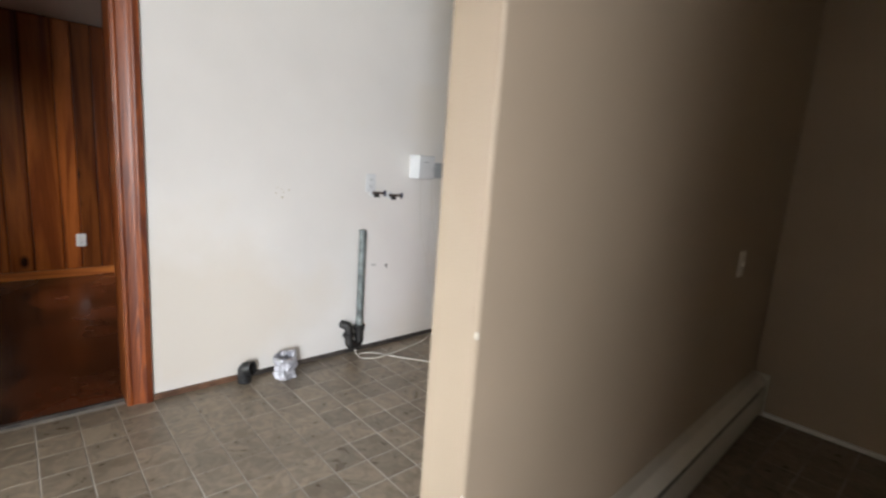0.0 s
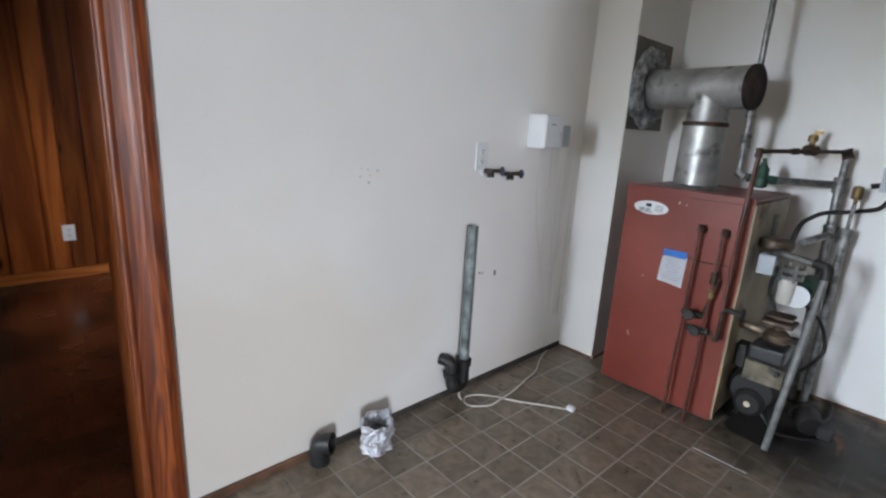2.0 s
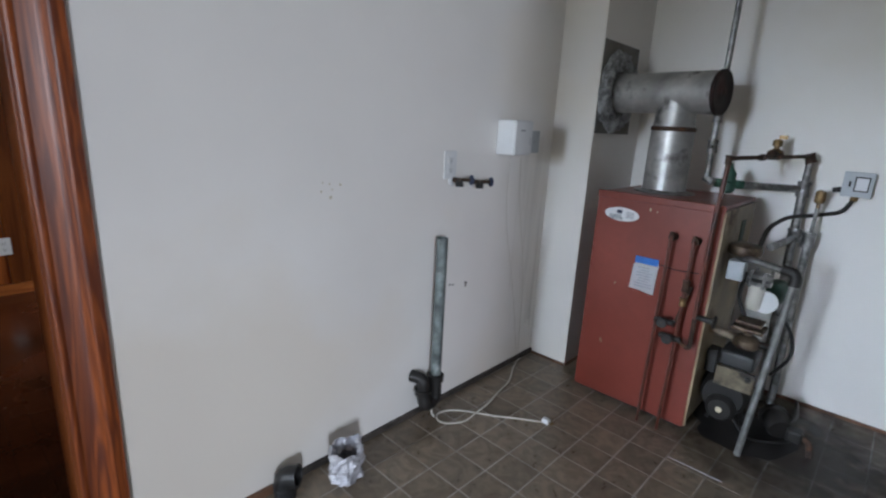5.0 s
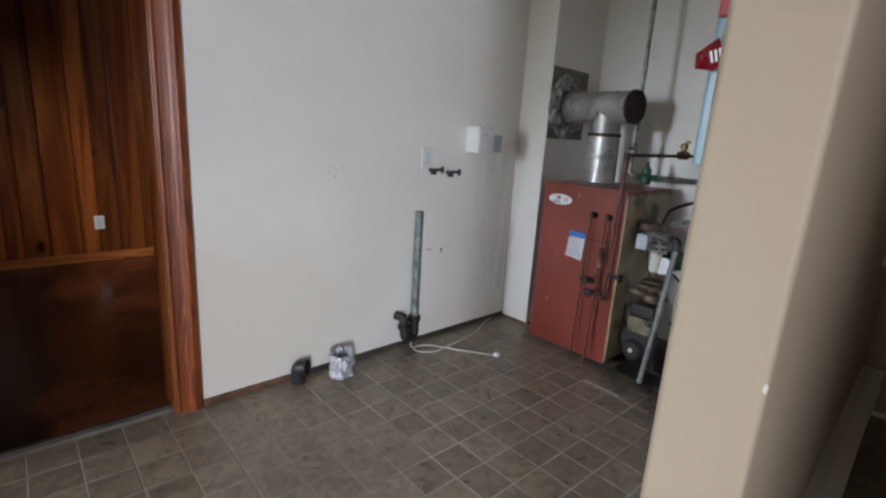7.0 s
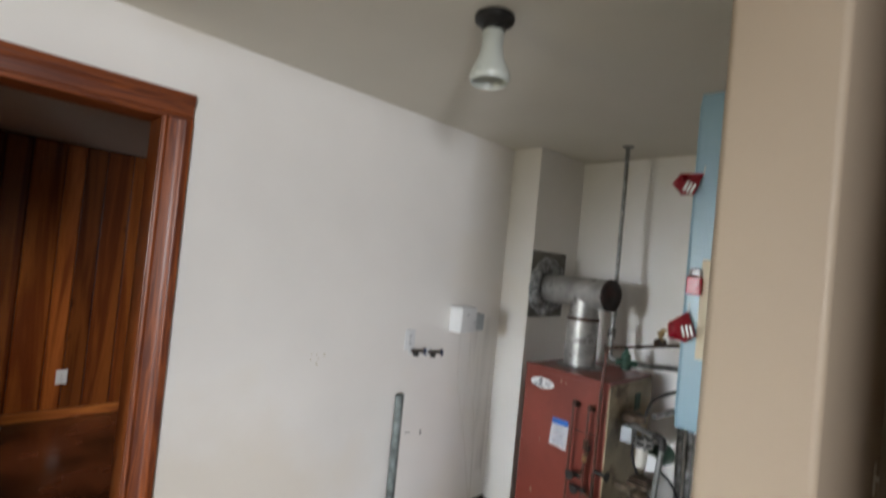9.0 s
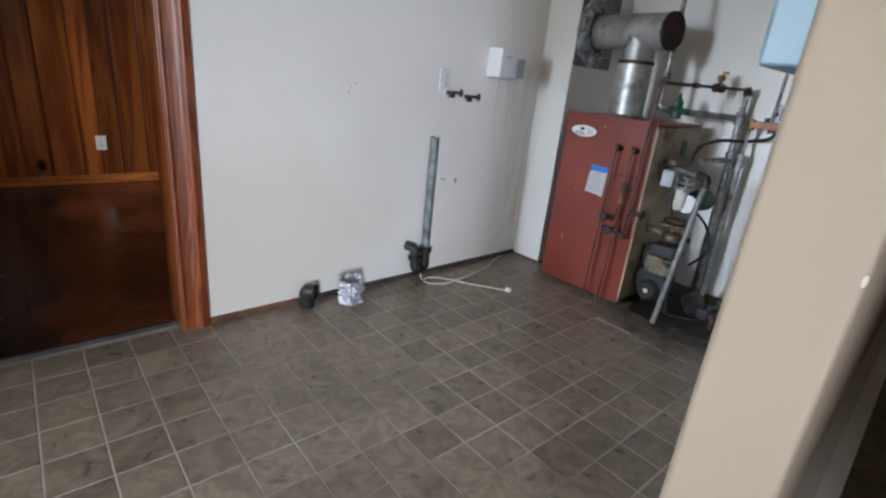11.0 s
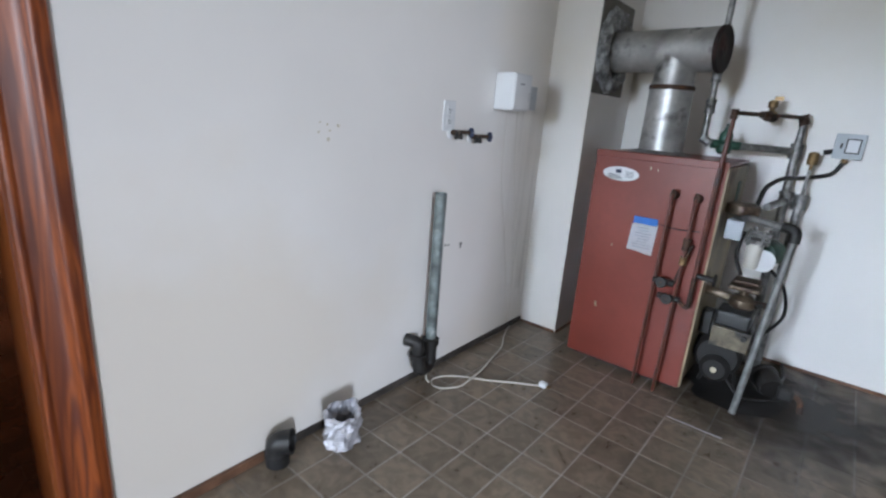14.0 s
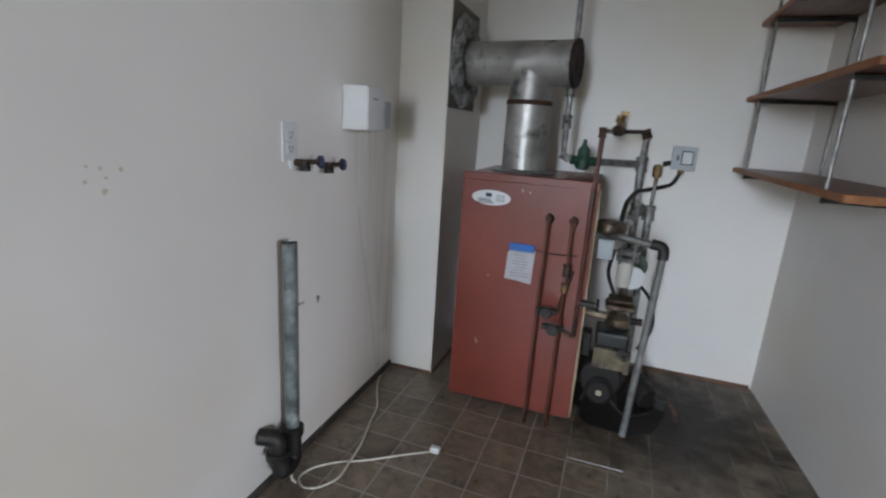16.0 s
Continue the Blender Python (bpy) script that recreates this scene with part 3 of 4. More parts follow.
part("button", lathe([(0, 0), (0.005, 0), (0.004, 0.002), (0, 0.002)], along((0.12, -0.08, 0.06), (0.12, -1, 0.06)), 8), INK, box)
pipe("lead", [(0.03, -0.012, 0.004), (0.034, -0.008, -0.3), (0.17, -0.006, -0.72), (0.262, -0.008, -1.155)], 0.0012, CORD, box, "thin cream wire", bend=0.2, segments=6)
pipe("lead", [(0.12, -0.010, 0.016), (0.15, -0.006, -0.25), (0.255, -0.006, -0.62), (0.272, -0.008, -1.155)], 0.0012, CORD, box, bend=0.2, segments=6)

# standpipe and trap
drain = thing("drain_standpipe", (3.148, 3.945, 0), "grey zinc standpipe in a black iron trap", "drain pipe")
bm = sweep([(-0.022, 0, 0.16), (-0.022, 0, 0.824)], 0.0235, 20, caps=False)
sweep([(-0.022, 0, 0.824), (-0.022, 0, 0.45)], 0.0205, 20, bm=bm, caps=False)
part("pipe", bm, ZINC, drain, smooth=True)
part("collar", lathe([(0.027, 0), (0.036, 0.002), (0.037, 0.03), (0.026, 0.036)], Matrix.Translation((-0.022, 0, 0.165)), 20), IRON, drain, smooth=True)
part("trap", sweep(curve_points([(-0.022, 0, 0.17), (-0.022, -0.004, 0.07), (-0.098, -0.01, 0.07), (-0.098, 0.0, 0.15)], 0.045, 8), 0.028, 16), IRON, drain, "black iron trap bend", True)
part("trap_arm", sweep(curve_points([(-0.098, 0, 0.145), (-0.1, 0.0, 0.2), (-0.122, 0.054, 0.204)], 0.045, 8), 0.0265, 16), IRON, drain, "black elbow into the wall", True)
part("slip_nut", lathe([(0.030, 0), (0.038, 0.003), (0.038, 0.022), (0.031, 0.026)], Matrix.Translation((-0.098, 0, 0.128)), 12), IRON, drain, smooth=True)
part("frayed_end", sweep([(-0.05, -0.01, 0.04), (-0.056, -0.02, 0.02), (-0.05, -0.03, 0.006)], 0.004, 6), CORD, drain, "pale frayed cable end")

# capped vent elbow by the floor
vent = thing("vent_elbow", (2.385, 3.945, 0), "black plastic vent elbow open to the room", "vent elbow")
elbow_line = curve_points([(0, 0, 0), (0, 0, 0.078), (0.03, -0.036, 0.084)], 0.04, 8)
part("bend", sweep(elbow_line, 0.037, 20, caps=False), BLACK, vent, smooth=True)
part("inner", sweep(elbow_line[::-1], 0.033, 20, caps=False), IRON, vent, "dark inside", True)
part("rim", lathe([(0.032, 0), (0.040, 0), (0.040, 0.006), (0.033, 0.006), (0.032, 0)], along((0.027, -0.0325, 0.0835), (0.057, -0.069, 0.09)), 20), BLACK, vent, smooth=True)
part("seam", lathe([(0.0375, 0), (0.0395, 0.002), (0.0395, 0.01), (0.0375, 0.012)], Matrix.Translation((0, 0, 0.03)), 20), BLACK, vent, "moulded seam", True)

# crumpled foil duct
foil = thing("foil_duct", (2.60, 3.885, 0), "crumpled silver foil dryer duct end on the floor", "duct")
bm = bmesh.new()
tilt = pose(0, 0, 0.0, 7, -6, 0)
rows_up, seg = 26, 36
rings = []
for i in range(rows_up + 1):
    h = 0.142 * min(i, 22) / 22 - 0.012 * max(0, i - 22)
    ring = []
    for k in range(seg):
        a = 2 * math.pi * k / seg
        v = Vector((math.cos(a), math.sin(a), h * 11))
        r = 0.056 + 0.0045 * (i % 2) + 0.016 * noise.noise(v * 1.6) + 0.012 * noise.noise(v * 4.2) - 0.004 * max(0, i - 21)
        p = tilt @ Vector((r * math.cos(a) * 1.05, r * math.sin(a) * 0.9, h + 0.016 * noise.noise(v * 1.8 + Vector((4, 0, 0))) * i / rows_up))
        p.z = max(p.z, 0.001)
        ring.append(bm.verts.new(p))
    rings.append(ring)
for a, b in zip(rings, rings[1:]):
    for k in range(seg):
        bm.faces.new((a[k], a[(k + 1) % seg], b[(k + 1) % seg], b[k]))
bm.faces.new(rings[0][::-1])
part("duct", bm, FOIL, foil)
part("inner", lathe([(0, 0.03), (0.036, 0.03), (0.038, 0.09)], tilt, 20), FOIL, foil, "folded-in mouth", True)

# cord on the floor
cord = thing("power_cord", (3.3, 3.8, 0), "cream power cord lying looped on the tiles", "power cord")
cord_line = [(3.43, 3.56), (3.37, 3.65), (3.29, 3.755), (3.24, 3.85), (3.18, 3.91), (3.12, 3.925), (3.085, 3.88), (3.10, 3.83), (3.165, 3.79), (3.25, 3.80), (3.36, 3.81), (3.5, 3.85), (3.62, 3.87), (3.72, 3.93), (3.82, 3.972), (3.866, 3.982)]
smooth_line = curve_points([(x - 3.3, y - 3.8, 0.006 + 0.006 * (6 < i < 11)) for i, (x, y) in enumerate(cord_line)], 0.06, 4)
part("cord", sweep(smooth_line, 0.0038, 8), CORD, cord, smooth=True)
part("plug", block(-0.014, 0.014, -0.02, 0.018, 0, 0.024, 0.007, steps=3), PLASTIC, cord, "white moulded plug").location = (0.14, -0.255, 0.002)
for dx in (-0.006, 0.006):
    part("prong", block(0.14 + dx - 0.001, 0.14 + dx + 0.001, -0.292, -0.272, 0.01, 0.017), BRASS, cord)


def wall_mark(name, x, z, r, material, label, category, seed):
    """A small irregular dab on the white wall."""
    ob = thing(name, (x, 3.9985, z), label, category, "dabs on the wall")
    bm = bmesh.new()
    mid = bm.verts.new((0, -0.0008, 0))
    ring = []
    for k in range(12):
        a = 2 * math.pi * k / 12
        q = r * (0.75 + 0.5 * noise.noise((math.cos(a) * 2 + seed, math.sin(a) * 2, seed)))
        ring.append(bm.verts.new((q * math.cos(a), 0.0, q * math.sin(a))))
    for k in range(12):
        bm.faces.new((mid, ring[k], ring[(k + 1) % 12]))
    part("dab", bm, material, ob)


GLUE = surface("old_glue", (0.76, 0.68, 0.54), 0.6, mottle=0.3, size=60)
for n, (x, z, r) in enumerate(((2.58, 1.046, 0.006), (2.622, 1.05, 0.005), (2.655, 1.066, 0.007), (2.617, 1.024, 0.008), (2.612, 1.07, 0.005), (2.585, 1.075, 0.004))):
    wall_mark("glue_spot", x, z, r, GLUE, "small yellow-brown glue spot on the white wall", "glue spot", n * 3.1)
for n, (x, z, r) in enumerate(((3.247, 0.578, 0.008), (3.268, 0.574, 0.007), (3.357, 0.566, 0.012), (3.357, 0.552, 0.009))):
    wall_mark("screw_hole", x, z, r, CEMENT, "torn screw hole in the white wall", "screw hole", 20 + n * 2.7)

runs = thing("water_stain", (3.84, 3.9985, 0.0), "tan water runs down the white wall by the corner", "stain", kind="stuff")
bm = bmesh.new()
low = [bm.verts.new((-0.12 + 0.02 * k, 0, 0.12 + 0.16 * (0.5 + noise.noise((k * 0.7, 2.0, 0.0))))) for k in range(13)]
high = [bm.verts.new((-0.12 + 0.02 * k, 0, 1.24 + 0.1 * noise.noise((k * 0.9, 5.0, 0.0)))) for k in range(13)]
for k in range(12):
    bm.faces.new((low[k], low[k + 1], high[k + 1], high[k]))
part("film", bm, DRIP, runs)

# ---- boiler ----
boiler = thing("boiler", (4.13, 3.36, 0), "old red enamelled boiler with cream side panels", "boiler")
part("base", block(-0.25, 0.27, -0.245, 0.245, 0, 0.03), IRON, boiler, "black base frame")
part("front_panel", block(-0.285, -0.262, -0.268, 0.268, 0.022, 1.02, 0.006, steps=3), RED, boiler, "scratched red front panel")
part("top_panel", block(-0.262, 0.285, -0.262, 0.262, 1.0, 1.018, 0.005), RED, boiler)
part("front_hem", block(-0.288, -0.276, -0.27, 0.27, 0.992, 1.024, 0.004), RED, boiler)
part("side_panel", block(-0.262, 0.28, -0.268, -0.248, 0.03, 0.998, 0.004), CREAM, boiler, "grimy cream side panel")
part("side_panel", block(-0.262, 0.28, 0.248, 0.268, 0.03, 0.998, 0.004), RED, boiler)
part("back_panel", block(0.275, 0.288, -0.262, 0.262, 0.03, 0.998, 0.003), RED, boiler)
part("corner_trim", block(-0.283, -0.262, -0.276, -0.266, 0.03, 1.0, 0.003), CREAM, boiler, "cream corner edge")
part("maker_plate", block(0.05, 0.12, -0.272, -0.267, 0.83, 0.93, 0.002), GREEN, boiler, "faded green maker's plate")
plate = part("oval_label", lathe([(0, 0), (1, 0), (1, 0.0018), (0, 0.0018)], pose(-0.285, 0.145, 0.925, 0, -90, 0) @ Matrix.Diagonal((0.031, 0.08, 1, 1)), 32), PLASTIC, boiler, "white oval maker's label")
part("mark", block(-0.2885, -0.2865, 0.143, 0.168, 0.928, 0.944), NAVY, plate, "dark square emblem")
for k in range(4):
    part("text_line", block(-0.2885, -0.2865, 0.135 + 0.004 * k, 0.2, 0.902 + 0.0055 * k, 0.9045 + 0.0055 * k), NAVY, plate)
for k in range(5):
    part("text_line", block(-0.2885, -0.2865, 0.088, 0.125, 0.912 + 0.006 * k, 0.9145 + 0.006 * k), INK, plate)
for y, z, s in ((0.16, 0.30, 0.006), (0.155, 0.29, 0.004), (0.13, 0.60, 0.004), (0.02, 0.965, 0.005), (-0.01, 0.96, 0.003)):
    part("chip", lathe([(0, 0), (1, 0), (0.6, 0.0012), (0, 0.0012)], pose(-0.285, y, z, 0, -90, 25) @ Matrix.Diagonal((s * 1.8, s, 1, 1)), 8), CREAM, boiler, "chipped enamel")

notice = thing("paper_notice", (3.842, 3.36, 0.66), "white printed notice held by blue tape on the boiler", "notice")
bm = bmesh.new()
cols = 6
top_row, low_row = [], []
for k in range(cols + 1):
    y = -0.055 + 0.11 * k / cols
    top_row.append(bm.verts.new((-0.003 - 0.002 * math.sin(k), y, 0.07 - (0.018 if k == cols else 0))))
    low_row.append(bm.verts.new((-0.007 - 0.003 * math.sin(k * 1.3), y + 0.004, -0.07 + 0.002 * k)))
for k in range(cols):
    bm.faces.new((top_row[k], top_row[k + 1], low_row[k + 1], low_row[k]))
bmesh.ops.solidify(bm, geom=bm.faces[:], thickness=0.0006)
part("sheet", bm, PAPER, notice)
part("tape", block(-0.0075, -0.002, -0.052, 0.05, 0.062, 0.093, 0.001), TAPE, notice, "strip of blue masking tape")
for k, (y0, y1) in enumerate(((-0.02, 0.03), (-0.02, 0.02), (-0.035, 0.035), (-0.03, 0.032), (-0.028, 0.02), (-0.02, 0.025), (-0.04, 0.04), (-0.04, 0.036))):
    z = 0.045 - 0.0125 * k
    part("text_line", block(-0.0115, -0.0085, y0, y1, z, z + 0.0025), FAINT, notice)

# flue
flue = thing("flue_pipe", (4.13, 3.437, 1.018), "dull silver flue tee running into the chimney wall", "flue pipe")
part("base_ring", lathe([(0.09, 0), (0.138, 0), (0.14, 0.004), (0.105, 0.008), (0.1, 0.014), (0.095, 0.014)], None, 32), GALV, flue, "bent base collar", True)
part("riser", lathe([(0.097, 0.002), (0.096, 0.18), (0.095, 0.295)], None, 32), ALU, flue, smooth=True)
part("band", lathe([(0.0955, 0.285), (0.0985, 0.288), (0.0985, 0.302), (0.0955, 0.305)], None, 32), RUSTY, flue, "rusty joint band", True)
part("neck", lathe([(0.094, 0.3), (0.088, 0.33), (0.085, 0.46)], None, 32), ALU, flue, smooth=True)
AXIS = 0.457
TEE = Matrix.Rotation(radians(-8), 4, "Z") @ pose(0, 0, AXIS, -90, 0, 0)
bm = lathe([(0.0945, -0.190), (0.0955, -0.186), (0.0945, -0.178), (0.093, -0.173), (0.093, 0.05), (0.094, 0.056), (0.093, 0.062), (0.093, 0.332)], TEE, 36)
part("tee", bm, ALU, flue, smooth=True)
part("end_cap", lathe([(0, -0.186), (0.02, -0.189), (0.03, -0.186), (0.08, -0.189), (0.088, -0.193), (0.096, -0.1925), (0.0965, -0.176), (0.094, -0.174)], TEE, 30), SOOT, flue, "sooty rust-red end cap", True)
bm = bmesh.new()
seg, rr = 48, 14
rings = []
for i in range(rr + 1):
    b = math.pi * i / rr
    ring = []
    for k in range(seg):
        a = 2 * math.pi * k / seg
        v = Vector((math.cos(a) * 3, math.sin(a) * 3, i * 0.5))
        r = 0.145 - 0.05 * math.cos(b) + 0.03 * noise.noise(v) + 0.012 * noise.noise(v * 3.1)
        y = 0.334 - 0.036 * math.sin(b) * (1 + 0.7 * noise.noise(v * 1.7)) - 0.006
        ring.append(bm.verts.new((0.046 + r * math.cos(a), y, AXIS + r * math.sin(a))))
    rings.append(ring)
for a, b in zip(rings, rings[1:]):
    for k in range(seg):
        bm.faces.new((a[k], a[(k + 1) % seg], b[(k + 1) % seg], b[k]))
part("seal", bm, MASTIC, flue, "lumpy grey mastic seal", True)
patch = thing("plaster_patch", (4.19, 3.771, 1.49), "bare grey plaster square round the flue", "wall patch")
part("patch", block(-0.186, 0.215, -0.003, 0, -0.215, 0.225), CEMENT, patch)

# pipes on the boiler's face
feed = thing("boiler_front_pipes", (3.80, 3.2, 0), "thin red-brown pipes with valves on the boiler front", "pipes")
for y, top in ((0.062, 0.87), (-0.03, 0.868)):
    part("bracket", lathe([(0, 0), (0.016, 0), (0.017, 0.02), (0.013, 0.04), (0, 0.042)], along((0.04, y, top), (-1, y, top)), 14), RUSTY, feed, "rusty union", True)
    part("bolt", lathe([(0, 0), (0.009, 0), (0.009, 0.012), (0, 0.012)], along((0.0, y, top + 0.012), (0.0, y, 2)), 6), RUSTY, feed)
pipe("pipe", [(0.02, 0.062, 0.87), (-0.004, 0.062, 0.87), (-0.004, 0.066, 0.5), (-0.02, 0.07, 0.0)], 0.007, REDPIPE, feed, bend=0.02)
pipe("pipe", [(0.02, -0.03, 0.868), (-0.004, -0.03, 0.868), (-0.004, -0.026, 0.44), (-0.02, -0.02, 0.0)], 0.007, REDPIPE, feed, bend=0.02)
fitting("coupling", (-0.004, -0.029, 0.68), (0, 0, 1), 0.014, 0.05, RUSTY, feed)
fitting("coupling", (-0.004, -0.028, 0.61), (0, 0, 1), 0.013, 0.035, BRASS, feed)
for y0, y1, z in ((0.06, -0.0, 0.505), (0.03, -0.035, 0.44)):
    body = part("valve", sweep([(-0.006, y0 + 0.012, z), (-0.006, y1 - 0.012, z)], 0.013, 12), IRON, feed, "blackened valve body", True)
    part("stem", rod((-0.006, (y0 + y1) / 2, z), (-0.045, (y0 + y1) / 2, z + 0.004), 0.006), RUSTY, body)
    part("handle", lathe([(0.004, -0.004), (0.021, -0.005), (0.025, 0), (0.021, 0.005), (0.004, 0.004)], along((-0.045, (y0 + y1) / 2, z + 0.004), (-1, (y0 + y1) / 2, z + 0.02)), 12), IRON, body, "round wheel handle", True)
pipe("link", [(-0.004, -0.03, 0.44), (-0.004, -0.085, 0.41), (-0.004, -0.085, 0.55)], 0.009, RUSTY, feed, bend=0.02)
pipe("link", [(-0.004, 0.0, 0.505), (0.0, -0.01, 0.505), (0.0, -0.05, 0.68)], 0.007, RUSTY, feed, bend=0.02)
pipe("wire", [(0.035, 0.1, 0.735), (0.03, 0.03, 0.728), (0.03, -0.06, 0.735)], 0.0025, IRON, feed, bend=0.02, segments=6)
body = part("drain_valve", sweep([(0.0, -0.09, 0.56), (0.0, -0.15, 0.558)], 0.012, 12), IRON, feed, "black drain valve past the edge", True)
part("handle", lathe([(0.004, -0.004), (0.024, -0.005), (0.028, 0), (0.024, 0.005), (0.004, 0.004)], along((0.0, -0.158, 0.558), (0, -1, 0.558)), 12), IRON, body, "round wheel handle", True)
pipe("riser", [(-0.002, -0.085, 0.45), (-0.002, -0.086, 0.9), (0.018, -0.092, 1.222)], 0.0088, REDPIPE, feed, "dark brown riser", bend=0.035)
pipe("level_run", [(0.016, -0.09, 1.208), (0.10, -0.105, 1.212), (0.62, -0.268, 1.225)], 0.0085, RUSTY, feed, "brown level run", bend=0.02)
fitting("elbow", (0.017, -0.09, 1.205), (0.05, 0, 1), 0.0125, 0.036, RUSTY, feed)
fitting("coupling", (0.26, -0.155, 1.216), (1, -0.31, 0.02), 0.0125, 0.03, RUSTY, feed)

# ---- supply pipes on the far wall ----
supply = thing("supply_pipes", (4.47, 3.1, 0), "grey steel supply pipes on the wall behind the boiler", "pipes")
pipe("pipe", [(-0.27, 0.178, 2.4), (-0.272, 0.176, 1.7), (-0.274, 0.175, 1.105), (-0.262, 0.14, 1.087)], 0.0125, GALV, supply, bend=0.03)
part("flange", lathe([(0.013, 0), (0.035, 0), (0.032, -0.006), (0.013, -0.008)], Matrix.Translation((-0.27, 0.178, 2.399)), 18), GALV, supply, smooth=True)
fitting("union", (-0.273, 0.175, 1.37), (0, 0, 1), 0.019, 0.04, GALV, supply)
body = fitting("stop_valve", (-0.273, 0.175, 1.245), (0, 0, 1), 0.02, 0.06, GALV, supply)
part("handle", rod((-0.29, 0.175, 1.245), (-0.325, 0.173, 1.245), 0.008), IRON, body)
fitting("elbow", (-0.27, 0.165, 1.095), (0, 1, 0.6), 0.018, 0.045, GALV, supply)
regulator = part("pressure_regulator", lathe([(0, 0), (0.02, 0), (0.03, 0.01), (0.032, 0.045), (0.024, 0.055), (0.027, 0.062), (0.027, 0.09), (0.015, 0.105), (0.008, 0.12), (0.008, 0.135), (0, 0.136)], Matrix.Translation((-0.235, 0.09, 1.04)), 18), GREEN, supply, "green cast iron pressure regulator", True)
part("port", rod((-0.262, 0.14, 1.083), (-0.205, 0.035, 1.08), 0.02), GREEN, regulator, smooth=True)
pipe("pipe", [(-0.21, 0.045, 1.08), (-0.01, -0.165, 1.075)], 0.0165, GALV, supply, bend=0.03)
fitting("tee", (-0.01, -0.17, 1.075), (0, 0, 1), 0.025, 0.07, GALV, supply)
pipe("pipe", [(-0.01, -0.17, 1.075), (-0.02, -0.172, 1.225)], 0.0145, GALV, supply, bend=0.03)
fitting("elbow", (-0.02, -0.17, 1.215), (0, 0.4, 1), 0.021, 0.045, RUSTY, supply)
relief = part("relief_valve", lathe([(0, 0), (0.024, 0), (0.026, 0.008), (0.012, 0.016), (0.012, 0.026), (0.02, 0.03), (0.02, 0.055), (0.009, 0.062), (0, 0.062)], Matrix.Translation((-0.09, -0.045, 1.232)), 16), BRASS, supply, "brass relief valve with a lever", True)
part("lever", block(-0.092, -0.088, -0.08, -0.045, 1.292, 1.31, 0.001), BRASS, relief)
fitting("valve_seat", (-0.09, -0.045, 1.222), (1, -0.33, 0), 0.022, 0.06, RUSTY, supply)
pipe("riser", [(-0.01, -0.17, 1.06), (-0.01, -0.19, 0.0)], 0.0185, GALV, supply, bend=0.03)
pipe("riser", [(-0.03, -0.235, 0.86), (-0.03, -0.245, 0.0)], 0.0175, GALV, supply, bend=0.03)
fitting("union", (-0.014, -0.178, 0.86), (0, 0, 1), 0.028, 0.06, GALV, supply)
fitting("union", (-0.03, -0.235, 0.85), (0, 0, 1), 0.026, 0.07, GALV, supply)
pipe("branch", [(-0.014, -0.178, 0.845), (-0.22, -0.165, 0.85), (-0.33, -0.14, 0.84)], 0.016, GALV, supply, bend=0.03)
part("air_vent", lathe([(0, 0), (0.008, 0), (0.008, 0.02), (0.019, 0.024), (0.021, 0.03), (0.021, 0.07), (0.017, 0.078), (0.006, 0.082), (0, 0.083)], Matrix.Translation((-0.04, -0.242, 1.0)), 16), BRASS, supply, "small brass air vent", True)
pipe("pipe", [(-0.04, -0.242, 1.005), (-0.035, -0.238, 0.86)], 0.008, GALV, supply)

# circulator and zone valve
pump = thing("circulator_pump", (4.02, 2.95, 0), "bronze and grey circulator pump beside the boiler", "pump")
part("upper_volute", lathe([(0, 0), (0.05, 0), (0.066, 0.01), (0.07, 0.028), (0.064, 0.046), (0.04, 0.056), (0, 0.058)], Matrix.Translation((0.03, 0.085, 0.80)), 24), BRONZE, pump, "brown bronze upper casting", True)
pipe("port", [(0.05, 0.155, 0.818), (0.03, 0.085, 0.818)], 0.018, BRASS, pump)
part("junction_box", block(-0.035, 0.03, 0.06, 0.125, 0.70, 0.785, 0.006), GREYBOX, pump, "grey-blue junction box")
part("motor_can", lathe([(0, 0), (0.024, 0), (0.029, 0.01), (0.031, 0.1), (0.026, 0.118), (0, 0.12)], along((-0.02, 0.005, 0.595), (-0.022, 0.0, 1.0)), 20), HEATER, pump, "off-white motor can", True)
part("flange", lathe([(0, 0), (0.05, 0), (0.05, 0.016), (0, 0.016)], Matrix.Translation((-0.02, 0.0, 0.705)), 6), GALV, pump)
part("flange", lathe([(0, 0), (0.046, 0), (0.046, 0.014), (0, 0.014)], Matrix.Translation((-0.02, 0.0, 0.735)), 8), GALV, pump)
for dx, dy in ((0.035, 0.02), (-0.035, -0.02), (0.02, -0.036), (-0.03, 0.03)):
    part("bolt", rod((-0.02 + dx, dy, 0.695), (-0.02 + dx, dy, 0.765), 0.006, segments=8), GALV, pump)
part("dial", lathe([(0, 0), (0.044, 0), (0.046, 0.004), (0.046, 0.02), (0, 0.022)], along((0.0, -0.03, 0.632), (-1, -0.35, 0.7)), 24), PLASTIC, pump, "white round dial", True)
part("green_motor", lathe([(0, 0), (0.05, 0.004), (0.056, 0.02), (0.056, 0.1), (0.04, 0.115), (0, 0.118)], along((0.09, -0.02, 0.64), (1, -0.25, 0.64)), 20), GREEN, pump, "green motor end", True)
part("yoke", sweep(curve_points([(0.0, 0.055, 0.74), (0.005, 0.07, 0.63), (0.0, 0.03, 0.55)], 0.05), 0.008, 8), IRON, pump, "black strap", True)
